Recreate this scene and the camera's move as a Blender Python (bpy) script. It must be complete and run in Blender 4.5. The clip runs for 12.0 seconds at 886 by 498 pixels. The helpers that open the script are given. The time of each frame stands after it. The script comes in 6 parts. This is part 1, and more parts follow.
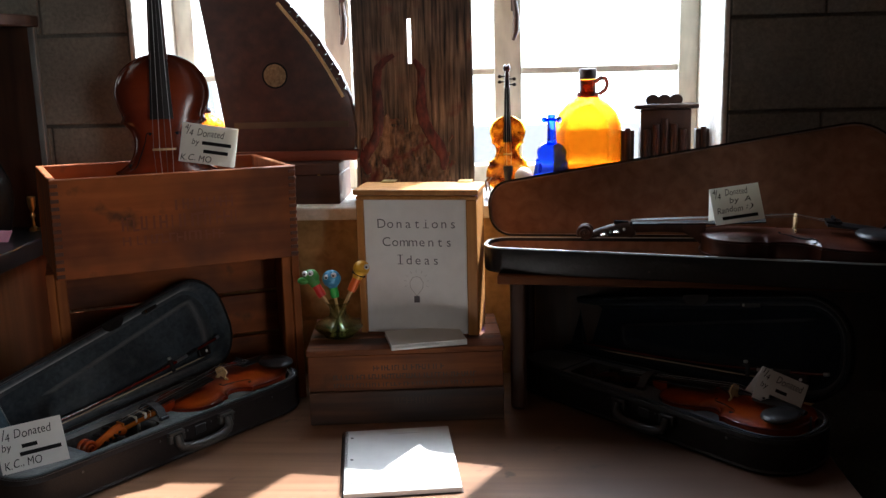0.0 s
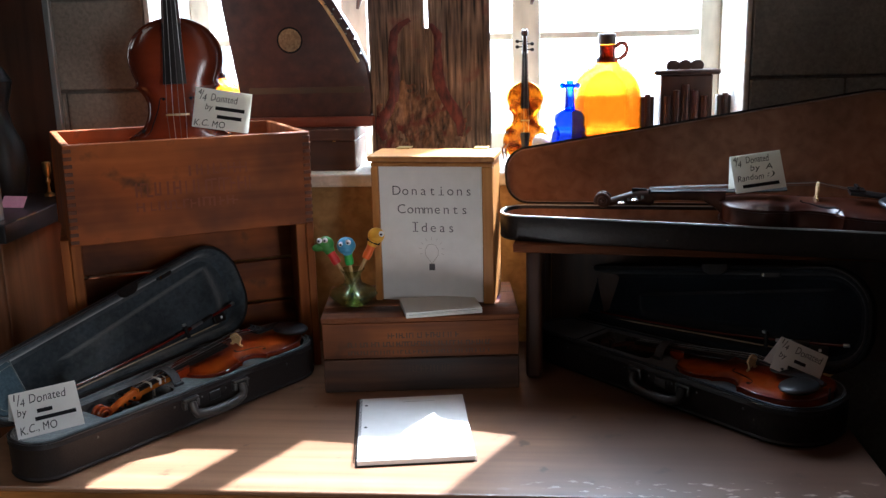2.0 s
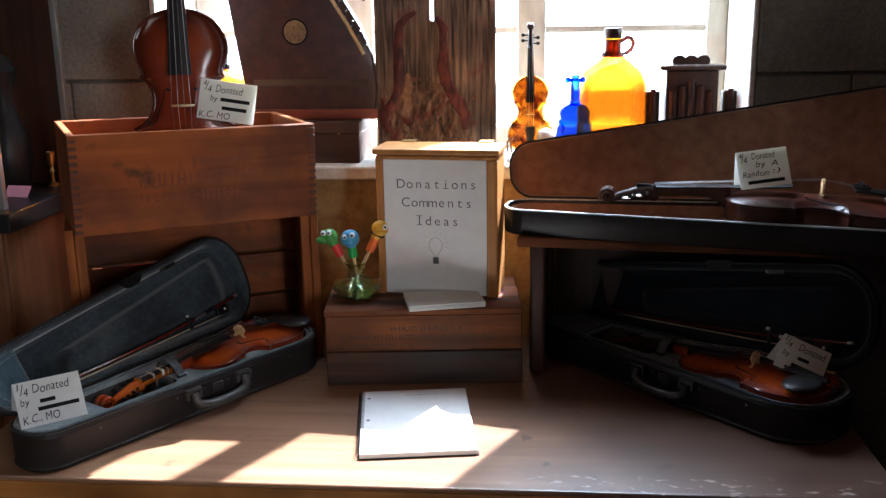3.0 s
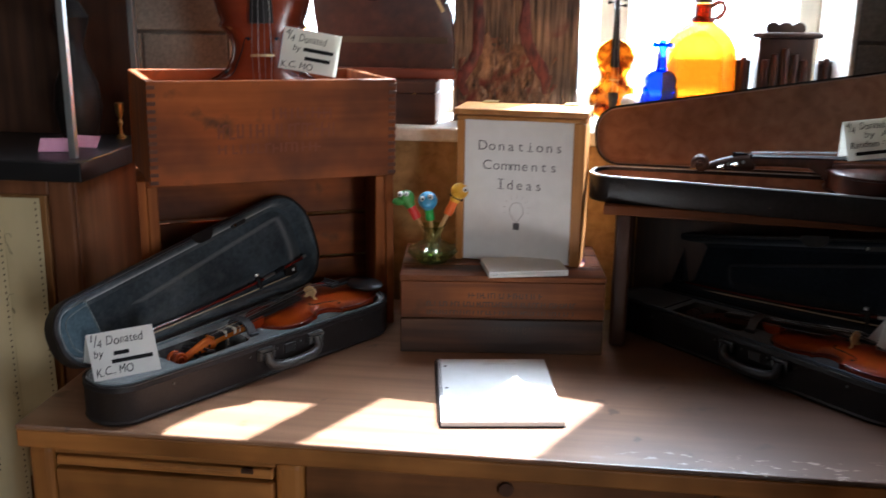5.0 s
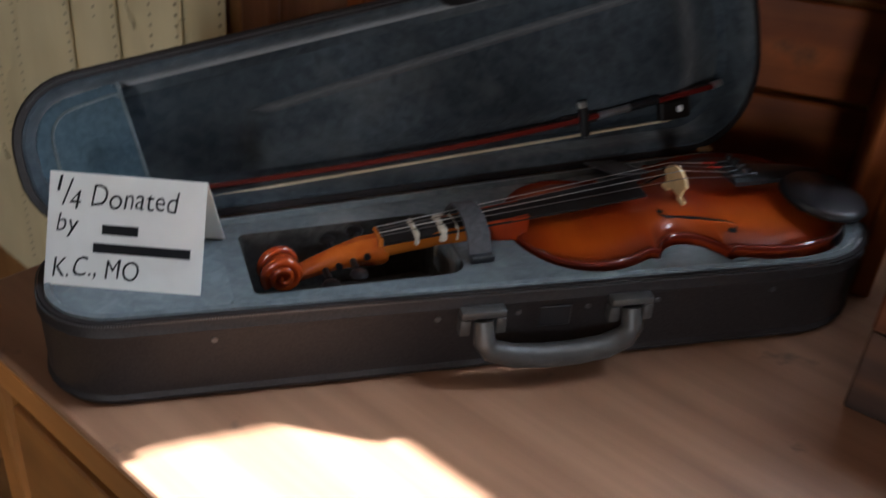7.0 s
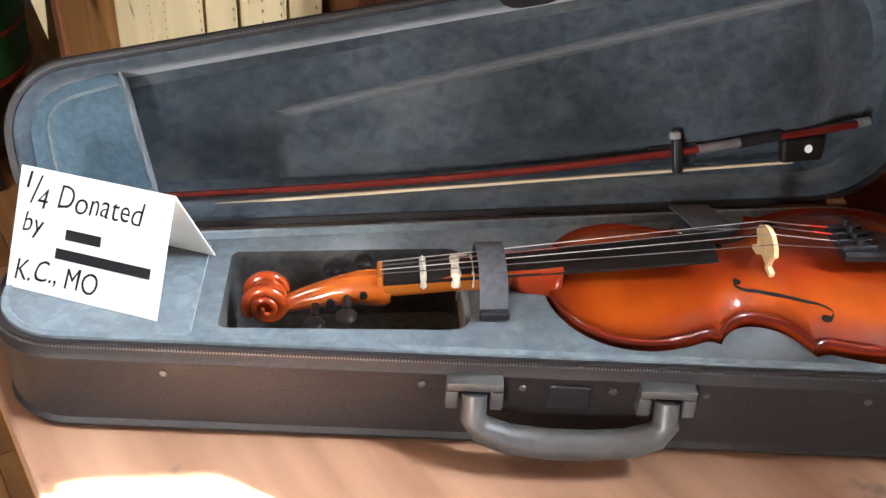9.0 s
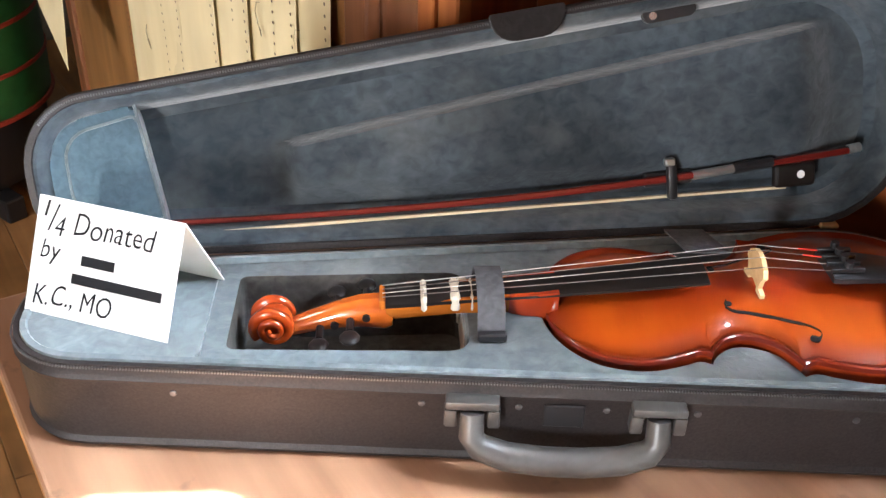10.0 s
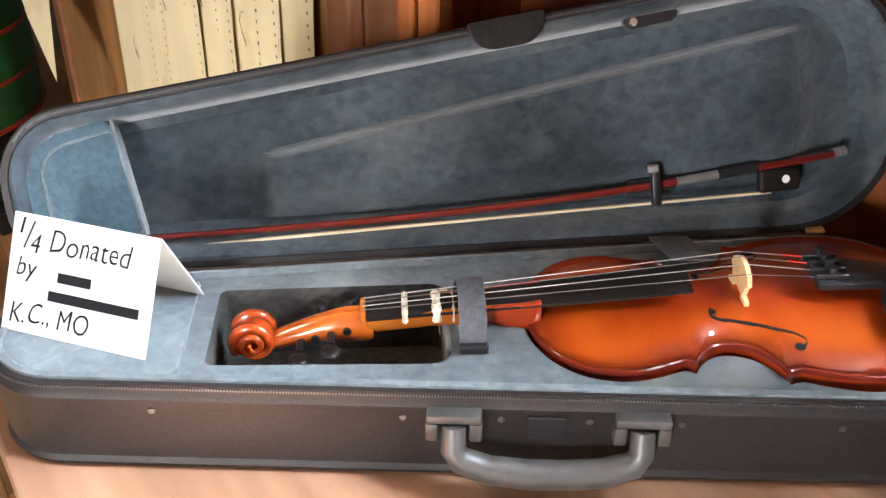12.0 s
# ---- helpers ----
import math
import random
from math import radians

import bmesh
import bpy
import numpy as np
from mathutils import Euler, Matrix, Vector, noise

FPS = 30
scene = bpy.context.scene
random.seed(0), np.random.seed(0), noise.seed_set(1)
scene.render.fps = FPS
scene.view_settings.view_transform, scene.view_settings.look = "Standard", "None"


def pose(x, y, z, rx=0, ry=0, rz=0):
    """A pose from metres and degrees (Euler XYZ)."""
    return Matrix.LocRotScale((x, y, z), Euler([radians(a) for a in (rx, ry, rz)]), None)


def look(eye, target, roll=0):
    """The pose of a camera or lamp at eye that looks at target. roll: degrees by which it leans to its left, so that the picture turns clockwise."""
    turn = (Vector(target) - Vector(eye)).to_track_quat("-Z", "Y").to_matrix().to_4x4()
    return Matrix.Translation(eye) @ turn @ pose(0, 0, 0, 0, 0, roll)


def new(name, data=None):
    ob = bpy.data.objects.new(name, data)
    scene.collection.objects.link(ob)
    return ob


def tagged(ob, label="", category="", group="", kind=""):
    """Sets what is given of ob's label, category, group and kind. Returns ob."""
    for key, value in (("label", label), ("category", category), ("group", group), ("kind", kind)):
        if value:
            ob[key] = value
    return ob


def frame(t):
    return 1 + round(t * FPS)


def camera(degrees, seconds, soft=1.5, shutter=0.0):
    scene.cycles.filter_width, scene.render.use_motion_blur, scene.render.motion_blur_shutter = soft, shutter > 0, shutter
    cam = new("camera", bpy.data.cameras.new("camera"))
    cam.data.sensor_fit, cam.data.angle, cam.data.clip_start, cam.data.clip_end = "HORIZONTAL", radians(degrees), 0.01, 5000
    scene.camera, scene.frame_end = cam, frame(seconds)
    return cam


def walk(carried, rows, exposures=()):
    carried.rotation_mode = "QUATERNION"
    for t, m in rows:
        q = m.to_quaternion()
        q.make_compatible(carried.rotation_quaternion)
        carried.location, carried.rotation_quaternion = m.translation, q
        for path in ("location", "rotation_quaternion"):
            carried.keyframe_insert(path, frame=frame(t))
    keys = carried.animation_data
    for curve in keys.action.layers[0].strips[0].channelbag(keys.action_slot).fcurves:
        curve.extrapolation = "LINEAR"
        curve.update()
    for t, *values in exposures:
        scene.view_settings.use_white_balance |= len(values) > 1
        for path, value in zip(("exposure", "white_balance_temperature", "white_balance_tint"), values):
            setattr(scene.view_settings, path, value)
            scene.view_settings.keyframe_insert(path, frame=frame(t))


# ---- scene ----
cam = camera(49.4, 12.0, soft=1.4, shutter=0.3)
PATH = [
    (0, (0.194, -1.994, 1.501), (0.054, -0.042, 1.091), -1.5),
    (0.5, (0.199, -1.996, 1.5), (0.048, -0.048, 1.07), -1.7),
    (1, (0.197, -1.993, 1.501), (0.037, -0.051, 1.05), -1.7),
    (1.5, (0.198, -1.987, 1.499), (0.027, -0.047, 1.041), -1.6),
    (2, (0.2, -1.976, 1.496), (0.02, -0.041, 1.022), -1.5),
    (2.5, (0.2, -1.978, 1.495), (0.019, -0.046, 1.01), -1.4),
    (3, (0.196, -1.974, 1.497), (0.012, -0.044, 1.009), -1.0),
    (4.8, (0.151, -1.947, 1.474), (-0.05, -0.026, 0.956), 0.0),
    (5, (0.085, -1.925, 1.444), (-0.153, -0.009, 0.922), 0.6),
    (5.4, (0.121, -1.788, 1.416), (-0.325, 0.034, 0.719), 2.0),
    (5.5, (0.099, -1.727, 1.415), (-0.359, 0.079, 0.69), 2.6),
    (5.8, (0.061, -1.474, 1.398), (-0.483, 0.314, 0.684), 2.0),
    (6, (0.010, -1.325, 1.350), (-0.501, 0.477, 0.648), 1.9),
    (6.2, (-0.005, -1.173, 1.329), (-0.621, 0.529, 0.478), 2.2),
    (6.5, (-0.047, -0.995, 1.261), (-0.918, 0.57, 0.371), 2.9),
    (6.8, (-0.075, -0.886, 1.229), (-1.046, 0.598, 0.304), 4.3),
    (7, (-0.093, -0.82, 1.218), (-1.169, 0.497, 0.165), 4.9),
    (7.2, (-0.103, -0.772, 1.197), (-1.235, 0.462, 0.103), 4.2),
    (7.5, (-0.141, -0.688, 1.185), (-1.297, 0.439, 0.004), 2.6),
    (9.3, (-0.076, -0.623, 1.216), (-1.451, 0.302, 0.096), 2.6),
    (9.5, (-0.072, -0.621, 1.22), (-1.453, 0.305, 0.109), 2.1),
    (10, (-0.063, -0.627, 1.221), (-1.463, 0.299, 0.133), 2.0),
    (10.5, (-0.062, -0.631, 1.222), (-1.466, 0.279, 0.127), 2.0),
    (11, (-0.069, -0.628, 1.22), (-1.459, 0.297, 0.118), 1.9),
    (11.5, (-0.068, -0.622, 1.221), (-1.465, 0.304, 0.13), 1.4),
    (12, (-0.063, -0.612, 1.222), (-1.466, 0.317, 0.141), 1.2),
]
ROWS = [(t, look(e, g, r)) for t, e, g, r in PATH]
EXPOSURES = [(0.0, 1.95, 5700, 10), (0.6, 2.15, 5600, 10), (3.0, 2.65, 5400, 10), (5.0, 2.95, 5450, 10), (5.5, 3.5, 5500, 10), (6.5, 3.15, 5450, 10),
             (7.5, 3.0, 5450, 10), (9.3, 5.2, 5650, 10), (12.0, 5.3, 5650, 10)]
walk(cam, ROWS, EXPOSURES)

# ---- world and light ----
world = bpy.data.worlds.new("sky")
scene.world = world
world.use_nodes = True
wn = world.node_tree.nodes
sky = wn.new("ShaderNodeTexSky")
sky.sky_type, sky.sun_disc = "NISHITA", False
SUN_AZ, SUN_EL = 27.0, 51.0          # azimuth from +y towards +x, and elevation
sky.sun_elevation, sky.sun_rotation = radians(SUN_EL), radians(SUN_AZ)
wn["Background"].inputs["Strength"].default_value = 0.12
world.node_tree.links.new(sky.outputs[0], wn["Background"].inputs["Color"])


def lamp(name, kind, m, energy, color, **kw):
    d = bpy.data.lights.new(name, kind)
    d.energy, d.color = energy, color
    for k, v in kw.items():
        if k == "angle":
            d.angle = v
        elif k == "size":
            d.shape, d.size, d.size_y = "RECTANGLE", v[0], v[1]
    ob = new(name, d)
    ob.matrix_basis = m
    return ob


sun_way = Vector((math.sin(radians(SUN_AZ)) * math.cos(radians(SUN_EL)), math.cos(radians(SUN_AZ)) * math.cos(radians(SUN_EL)), math.sin(radians(SUN_EL))))
lamp("sun", "SUN", look(sun_way * 20, (0, 0, 0)), 5.0, (1, 0.95, 0.86), angle=radians(0.6))
lamp("sky_light", "AREA", look((0.01, 0.56, 1.8), (0.01, -1, 1.2)), 15.0, (0.9, 0.96, 1.0), size=(1.25, 1.1))
# added low fill from the south-east, its source unseen
lamp("south_window_light", "AREA", look((2.2, -4.43, 1.6), (2.2, 0, 1.6)), 9.5, (1.0, 0.88, 0.74), size=(0.64, 1.3))
# added fill for the cabinet and left wall; no fixture stands there
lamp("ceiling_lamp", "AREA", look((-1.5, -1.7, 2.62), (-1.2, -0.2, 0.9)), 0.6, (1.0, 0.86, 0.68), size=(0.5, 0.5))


# ---- materials ----
def mat(name, color, rough=0.6, metal=0.0, **kw):
    m = bpy.data.materials.new(name)
    m.use_nodes = True
    b = m.node_tree.nodes["Principled BSDF"]
    b.inputs["Base Color"].default_value = (*color, 1)
    b.inputs["Roughness"].default_value = rough
    b.inputs["Metallic"].default_value = metal
    for k, v in kw.items():
        b.inputs[{"coat": "Coat Weight", "coat_rough": "Coat Roughness", "sheen": "Sheen Weight", "sheen_rough": "Sheen Roughness", "trans": "Transmission Weight",
                  "ior": "IOR", "sub": "Subsurface Weight", "spec": "Specular IOR Level"}[k]].default_value = v
    return m


def vary(m, dark, light, scale=(1, 1, 1), size=30.0, detail=6.0, bump=0.1, rough=None, spots=None, rand=0.0, blotch=0.5, dist=0.002):
    """Colour, gloss and relief from two noises in the object's metres: grain (stretched by scale) and broad blotches."""
    t = m.node_tree
    n, k = t.nodes, t.links
    b = n["Principled BSDF"]
    tc = n.new("ShaderNodeTexCoord")
    info = n.new("ShaderNodeObjectInfo")
    off = n.new("ShaderNodeVectorMath")
    off.operation = "MULTIPLY_ADD"
    k.new(info.outputs["Random"], off.inputs[0])
    off.inputs[1].default_value = (7, 5, 3)
    k.new(tc.outputs["Object"], off.inputs[2])
    mp = n.new("ShaderNodeMapping")
    mp.inputs["Scale"].default_value = scale
    k.new(off.outputs[0], mp.inputs["Vector"])
    g = n.new("ShaderNodeTexNoise")
    g.inputs["Scale"].default_value, g.inputs["Detail"].default_value = size, detail
    g.inputs["Distortion"].default_value = 0.5 if min(scale) > 0.5 else 0.0
    k.new(mp.outputs[0], g.inputs["Vector"])
    w = n.new("ShaderNodeTexNoise")
    w.inputs["Scale"].default_value, w.inputs["Detail"].default_value = 7.0, 3.0
    k.new(off.outputs[0], w.inputs["Vector"])
    ramp = n.new("ShaderNodeValToRGB")
    ramp.color_ramp.elements[0].position, ramp.color_ramp.elements[1].position = 0.3, 0.7
    ramp.color_ramp.elements[0].color, ramp.color_ramp.elements[1].color = (*dark, 1), (*light, 1)
    k.new(g.outputs["Fac"], ramp.inputs[0])
    wr = n.new("ShaderNodeMapRange")
    wr.interpolation_type = "SMOOTHSTEP"
    wr.inputs["From Min"].default_value, wr.inputs["From Max"].default_value = 0.18, 0.82
    wr.inputs["To Min"].default_value, wr.inputs["To Max"].default_value = 1 - blotch, 1.0 + blotch * 0.3
    k.new(w.outputs["Fac"], wr.inputs["Value"])
    mul = n.new("ShaderNodeVectorMath")
    mul.operation = "SCALE"
    k.new(ramp.outputs[0], mul.inputs[0])
    k.new(wr.outputs[0], mul.inputs["Scale"])
    out = mul.outputs[0]
    if rand:
        rr = n.new("ShaderNodeMapRange")
        rr.inputs["To Min"].default_value, rr.inputs["To Max"].default_value = 1 - rand, 1 + rand
        k.new(info.outputs["Random"], rr.inputs["Value"])
        m2 = n.new("ShaderNodeVectorMath")
        m2.operation = "SCALE"
        k.new(out, m2.inputs[0])
        k.new(rr.outputs[0], m2.inputs["Scale"])
        out = m2.outputs[0]
    if spots:
        color, lo, hi, sz = spots
        s = n.new("ShaderNodeTexNoise")
        s.inputs["Scale"].default_value, s.inputs["Detail"].default_value = sz, 8.0
        k.new(off.outputs[0], s.inputs["Vector"])
        sr = n.new("ShaderNodeMapRange")
        sr.inputs["From Min"].default_value, sr.inputs["From Max"].default_value = lo, hi
        k.new(s.outputs["Fac"], sr.inputs["Value"])
        mx = n.new("ShaderNodeMix")
        mx.data_type = "RGBA"
        k.new(sr.outputs[0], mx.inputs["Factor"])
        k.new(out, mx.inputs["A"])
        mx.inputs["B"].default_value = (*color, 1)
        out = mx.outputs["Result"]
    k.new(out, b.inputs["Base Color"])
    if rough:
        rg = n.new("ShaderNodeMapRange")
        rg.interpolation_type = "SMOOTHSTEP"
        rg.inputs["From Min"].default_value, rg.inputs["From Max"].default_value = 0.18, 0.82
        rg.inputs["To Min"].default_value, rg.inputs["To Max"].default_value = rough
        k.new(w.outputs["Fac"], rg.inputs["Value"])
        k.new(rg.outputs[0], b.inputs["Roughness"])
    if bump:
        bp = n.new("ShaderNodeBump")
        bp.inputs["Strength"].default_value, bp.inputs["Distance"].default_value = bump, dist
        k.new(g.outputs["Fac"], bp.inputs["Height"])
        k.new(bp.outputs[0], b.inputs["Normal"])
    return m


def wood(name, dark, light, along="x", rough=(0.45, 0.65), size=45.0, coat=0.0, **kw):
    sc = {"x": (0.05, 1, 1), "y": (1, 0.05, 1), "z": (1, 1, 0.05)}[along]
    return vary(mat(name, light, coat=coat, coat_rough=0.15), dark, light, sc, size, rough=rough, **kw)


M_TOP = wood("desk_top_wood", (0.20, 0.102, 0.056), (0.33, 0.185, 0.108), "x", None, 42, bump=0.04, blotch=0.12, spots=((0.10, 0.055, 0.035), 0.66, 0.74, 22.0))
M_TOP.node_tree.nodes["Principled BSDF"].inputs["Roughness"].default_value = 0.30
M_TOP.node_tree.nodes["Principled BSDF"].inputs["Coat Weight"].default_value = 0.35
M_TOP.node_tree.nodes["Principled BSDF"].inputs["Coat Roughness"].default_value = 0.28


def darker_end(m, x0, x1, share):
    """Darkens one end of the top: dark varnish, and the shade there put into its colour, with an uneven border."""
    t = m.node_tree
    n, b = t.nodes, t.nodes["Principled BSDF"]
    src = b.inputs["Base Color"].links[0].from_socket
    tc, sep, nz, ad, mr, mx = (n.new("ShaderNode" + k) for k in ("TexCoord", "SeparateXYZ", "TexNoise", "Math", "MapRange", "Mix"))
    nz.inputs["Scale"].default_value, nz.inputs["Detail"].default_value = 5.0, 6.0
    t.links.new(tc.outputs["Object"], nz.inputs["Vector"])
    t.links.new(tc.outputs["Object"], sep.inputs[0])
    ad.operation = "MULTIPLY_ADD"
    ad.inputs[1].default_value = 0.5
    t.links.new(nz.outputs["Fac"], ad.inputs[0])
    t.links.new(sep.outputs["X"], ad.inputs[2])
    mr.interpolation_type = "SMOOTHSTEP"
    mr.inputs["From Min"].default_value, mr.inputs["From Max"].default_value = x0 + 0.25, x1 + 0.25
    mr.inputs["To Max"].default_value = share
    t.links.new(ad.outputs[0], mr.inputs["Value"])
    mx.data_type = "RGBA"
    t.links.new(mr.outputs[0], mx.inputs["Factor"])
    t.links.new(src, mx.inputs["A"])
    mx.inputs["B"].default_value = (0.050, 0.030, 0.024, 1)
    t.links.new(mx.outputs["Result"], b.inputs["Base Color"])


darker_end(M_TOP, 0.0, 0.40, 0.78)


def edge_scuffs(m):
    """Pale scuffs in a strip along the front edge of the top."""
    t = m.node_tree
    n, b = t.nodes, t.nodes["Principled BSDF"]
    src = b.inputs["Base Color"].links[0].from_socket
    tc, sep, mp, nz, th, st, mul, mx = (n.new("ShaderNode" + k) for k in ("TexCoord", "SeparateXYZ", "Mapping", "TexNoise", "MapRange", "MapRange", "Math", "Mix"))
    xr, ends = n.new("ShaderNodeMapRange"), n.new("ShaderNodeMath")
    t.links.new(tc.outputs["Object"], sep.inputs[0])
    t.links.new(tc.outputs["Object"], mp.inputs["Vector"])
    mp.inputs["Scale"].default_value = (0.45, 1, 1)
    nz.inputs["Scale"].default_value, nz.inputs["Detail"].default_value = 70.0, 8.0
    t.links.new(mp.outputs[0], nz.inputs["Vector"])
    th.inputs["From Min"].default_value, th.inputs["From Max"].default_value = 0.60, 0.68
    t.links.new(nz.outputs["Fac"], th.inputs["Value"])
    st.inputs["From Min"].default_value, st.inputs["From Max"].default_value = 0.07, 0.045
    t.links.new(sep.outputs["Y"], st.inputs["Value"])
    mul.operation = "MULTIPLY"
    t.links.new(th.outputs[0], mul.inputs[0])
    xr.inputs["From Min"].default_value, xr.inputs["From Max"].default_value = 0.12, 0.3
    t.links.new(sep.outputs["X"], xr.inputs["Value"])
    ends.operation = "MULTIPLY"
    t.links.new(st.outputs[0], ends.inputs[0])
    t.links.new(xr.outputs[0], ends.inputs[1])
    t.links.new(ends.outputs[0], mul.inputs[1])
    mx.data_type = "RGBA"
    t.links.new(mul.outputs[0], mx.inputs["Factor"])
    t.links.new(src, mx.inputs["A"])
    mx.inputs["B"].default_value = (0.42, 0.35, 0.30, 1)
    t.links.new(mx.outputs["Result"], b.inputs["Base Color"])


edge_scuffs(M_TOP)
M_OAK = wood("desk_front_wood", (0.32, 0.128, 0.026), (0.48, 0.205, 0.047), "x", (0.4, 0.55), 38, bump=0.05, blotch=0.55)
M_OAKV = wood("desk_post_wood", (0.32, 0.128, 0.026), (0.48, 0.205, 0.047), "z", (0.38, 0.5), 38, bump=0.05, blotch=0.45)
M_OAKD = wood("stained_drawer_wood", (0.11, 0.042, 0.013), (0.25, 0.10, 0.028), "x", (0.4, 0.55), 38, bump=0.05, blotch=0.7)
M_CRATE = wood("crate_wood", (0.21, 0.050, 0.009), (0.36, 0.098, 0.018), "x", (0.5, 0.75), 38, bump=0.3, blotch=0.75, spots=((0.06, 0.03, 0.016), 0.62, 0.75, 14.0))
M_CRATEV = wood("crate_end_wood", (0.22, 0.062, 0.014), (0.42, 0.135, 0.03), "z", (0.6, 0.8), 50, bump=0.25, blotch=0.45)
M_CRATED = wood("old_crate_wood", (0.075, 0.024, 0.008), (0.23, 0.074, 0.021), "x", (0.6, 0.85), 50, bump=0.4, blotch=0.5, spots=((0.035, 0.02, 0.012), 0.58, 0.72, 10.0))
for m in (M_CRATE, M_CRATEV, M_CRATED):
    m.node_tree.nodes["Principled BSDF"].inputs["Specular IOR Level"].default_value = 0.25
M_CRATEB = wood("dark_crate_wood", (0.028, 0.014, 0.009), (0.10, 0.042, 0.018), "x", (0.6, 0.85), 45, bump=0.4, blotch=0.6)
M_PINE = wood("pine_box_wood", (0.40, 0.165, 0.036), (0.56, 0.265, 0.07), "z", (0.4, 0.55), 60, bump=0.06, blotch=0.25)
M_DARK = wood("dark_brown_wood", (0.035, 0.014, 0.008), (0.085, 0.035, 0.017), "z", (0.35, 0.55), 50, bump=0.08)
M_CAB = wood("cabinet_wood", (0.13, 0.048, 0.018), (0.25, 0.10, 0.04), "z", (0.4, 0.55), 40, bump=0.06, blotch=0.3)
M_CABF = wood("cabinet_front_wood", (0.25, 0.115, 0.035), (0.40, 0.20, 0.065), "z", (0.4, 0.55), 30, bump=0.06, blotch=0.3)
M_ZITHER = wood("zither_wood", (0.035, 0.012, 0.009), (0.075, 0.025, 0.016), "z", (0.45, 0.6), 40, coat=0.1, bump=0.03, blotch=0.25)
M_REDWOOD = wood("red_mahogany", (0.16, 0.03, 0.012), (0.26, 0.055, 0.02), "x", (0.3, 0.45), 40, bump=0.03)
M_BARN = vary(mat("weathered_board_wood", (0.1, 0.05, 0.03), 0.6), (0.016, 0.012, 0.011), (0.52, 0.35, 0.23), (1, 1, 0.05), 170, 12, bump=1.0, blotch=0.85, dist=0.008, spots=((0.16, 0.035, 0.025), 0.58, 0.75, 14))
M_RELIEF = vary(mat("red_carved_wood", (0.2, 0.03, 0.02), 0.5), (0.045, 0.010, 0.009), (0.27, 0.055, 0.04), (1, 1, 0.4), 90, bump=0.8, blotch=0.6)
M_HEWN = vary(mat("chiselled_wood", (0.2, 0.1, 0.05), 0.5), (0.024, 0.012, 0.009), (0.46, 0.25, 0.13), (1, 1, 0.3), 90, 8, bump=0.8, blotch=0.6, dist=0.006, spots=((0.16, 0.026, 0.018), 0.54, 0.66, 22))
M_FLOOR = wood("floor_wood", (0.25, 0.125, 0.042), (0.38, 0.20, 0.075), "x", (0.35, 0.55), 40, bump=0.05, rand=0.15)
M_BLOCK = vary(mat("painted_block", (0.3, 0.28, 0.23), 0.85), (0.155, 0.152, 0.130), (0.245, 0.238, 0.205), (1, 1, 1), 120, bump=0.35, blotch=0.25, rand=0.06)
M_MORTAR = vary(mat("mortar", (0.3, 0.28, 0.24), 0.95), (0.11, 0.105, 0.09), (0.18, 0.17, 0.15), (1, 1, 1), 150, bump=0.4)
M_PLASTER = vary(mat("white_plaster", (0.75, 0.72, 0.65), 0.85), (0.58, 0.55, 0.47), (0.78, 0.75, 0.68), (1, 1, 1), 60, bump=0.5, blotch=0.2, dist=0.004)
M_OCHRE = vary(mat("ochre_plaster", (0.36, 0.25, 0.11), 0.8), (0.33, 0.20, 0.07), (0.54, 0.35, 0.135), (1, 1, 1), 40, bump=0.35, blotch=0.5)
M_CREAM = vary(mat("cream_paint", (0.62, 0.57, 0.46), 0.5), (0.50, 0.46, 0.37), (0.66, 0.61, 0.5), (1, 1, 0.3), 50, bump=0.15, blotch=0.2)
M_VELVET = vary(mat("blue_velvet", (0.10, 0.16, 0.21), 0.95, sheen=1.0, sheen_rough=0.35, spec=0.1), (0.096, 0.116, 0.124), (0.155, 0.181, 0.188), (1, 1, 1), 110, 8, bump=0.4, blotch=0.5, spots=((0.27, 0.30, 0.30), 0.54, 0.84, 11.0))
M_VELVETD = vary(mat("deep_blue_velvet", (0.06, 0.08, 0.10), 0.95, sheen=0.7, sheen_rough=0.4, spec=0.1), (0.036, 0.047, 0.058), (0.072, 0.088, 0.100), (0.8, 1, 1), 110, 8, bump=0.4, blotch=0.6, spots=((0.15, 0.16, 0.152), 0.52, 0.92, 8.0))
# navy velvets of the second case, darkened further for the shade under the stand
M_NAVY = vary(mat("shaded_navy_velvet", (0.02, 0.03, 0.045), 0.95, sheen=0.25, spec=0.1), (0.005, 0.009, 0.016), (0.013, 0.020, 0.030), (1, 1, 1), 150, 6, bump=0.3, blotch=0.5)
M_NAVYB = vary(mat("shaded_navy_bed_velvet", (0.04, 0.06, 0.085), 0.95, sheen=0.4, spec=0.1), (0.010, 0.018, 0.028), (0.024, 0.038, 0.052), (1, 1, 1), 150, 6, bump=0.3, blotch=0.5)
M_BAND = wood("faded_band", (0.075, 0.045, 0.022), (0.11, 0.07, 0.035), "x", (0.5, 0.6), 60)
M_BOXW = wood("dull_brown_wood", (0.06, 0.024, 0.015), (0.115, 0.046, 0.027), "x", (0.5, 0.65), 40, bump=0.05)
M_JOINT = wood("joint_end_grain", (0.075, 0.022, 0.007), (0.15, 0.045, 0.013), "y", (0.6, 0.8), 60, bump=0.3)
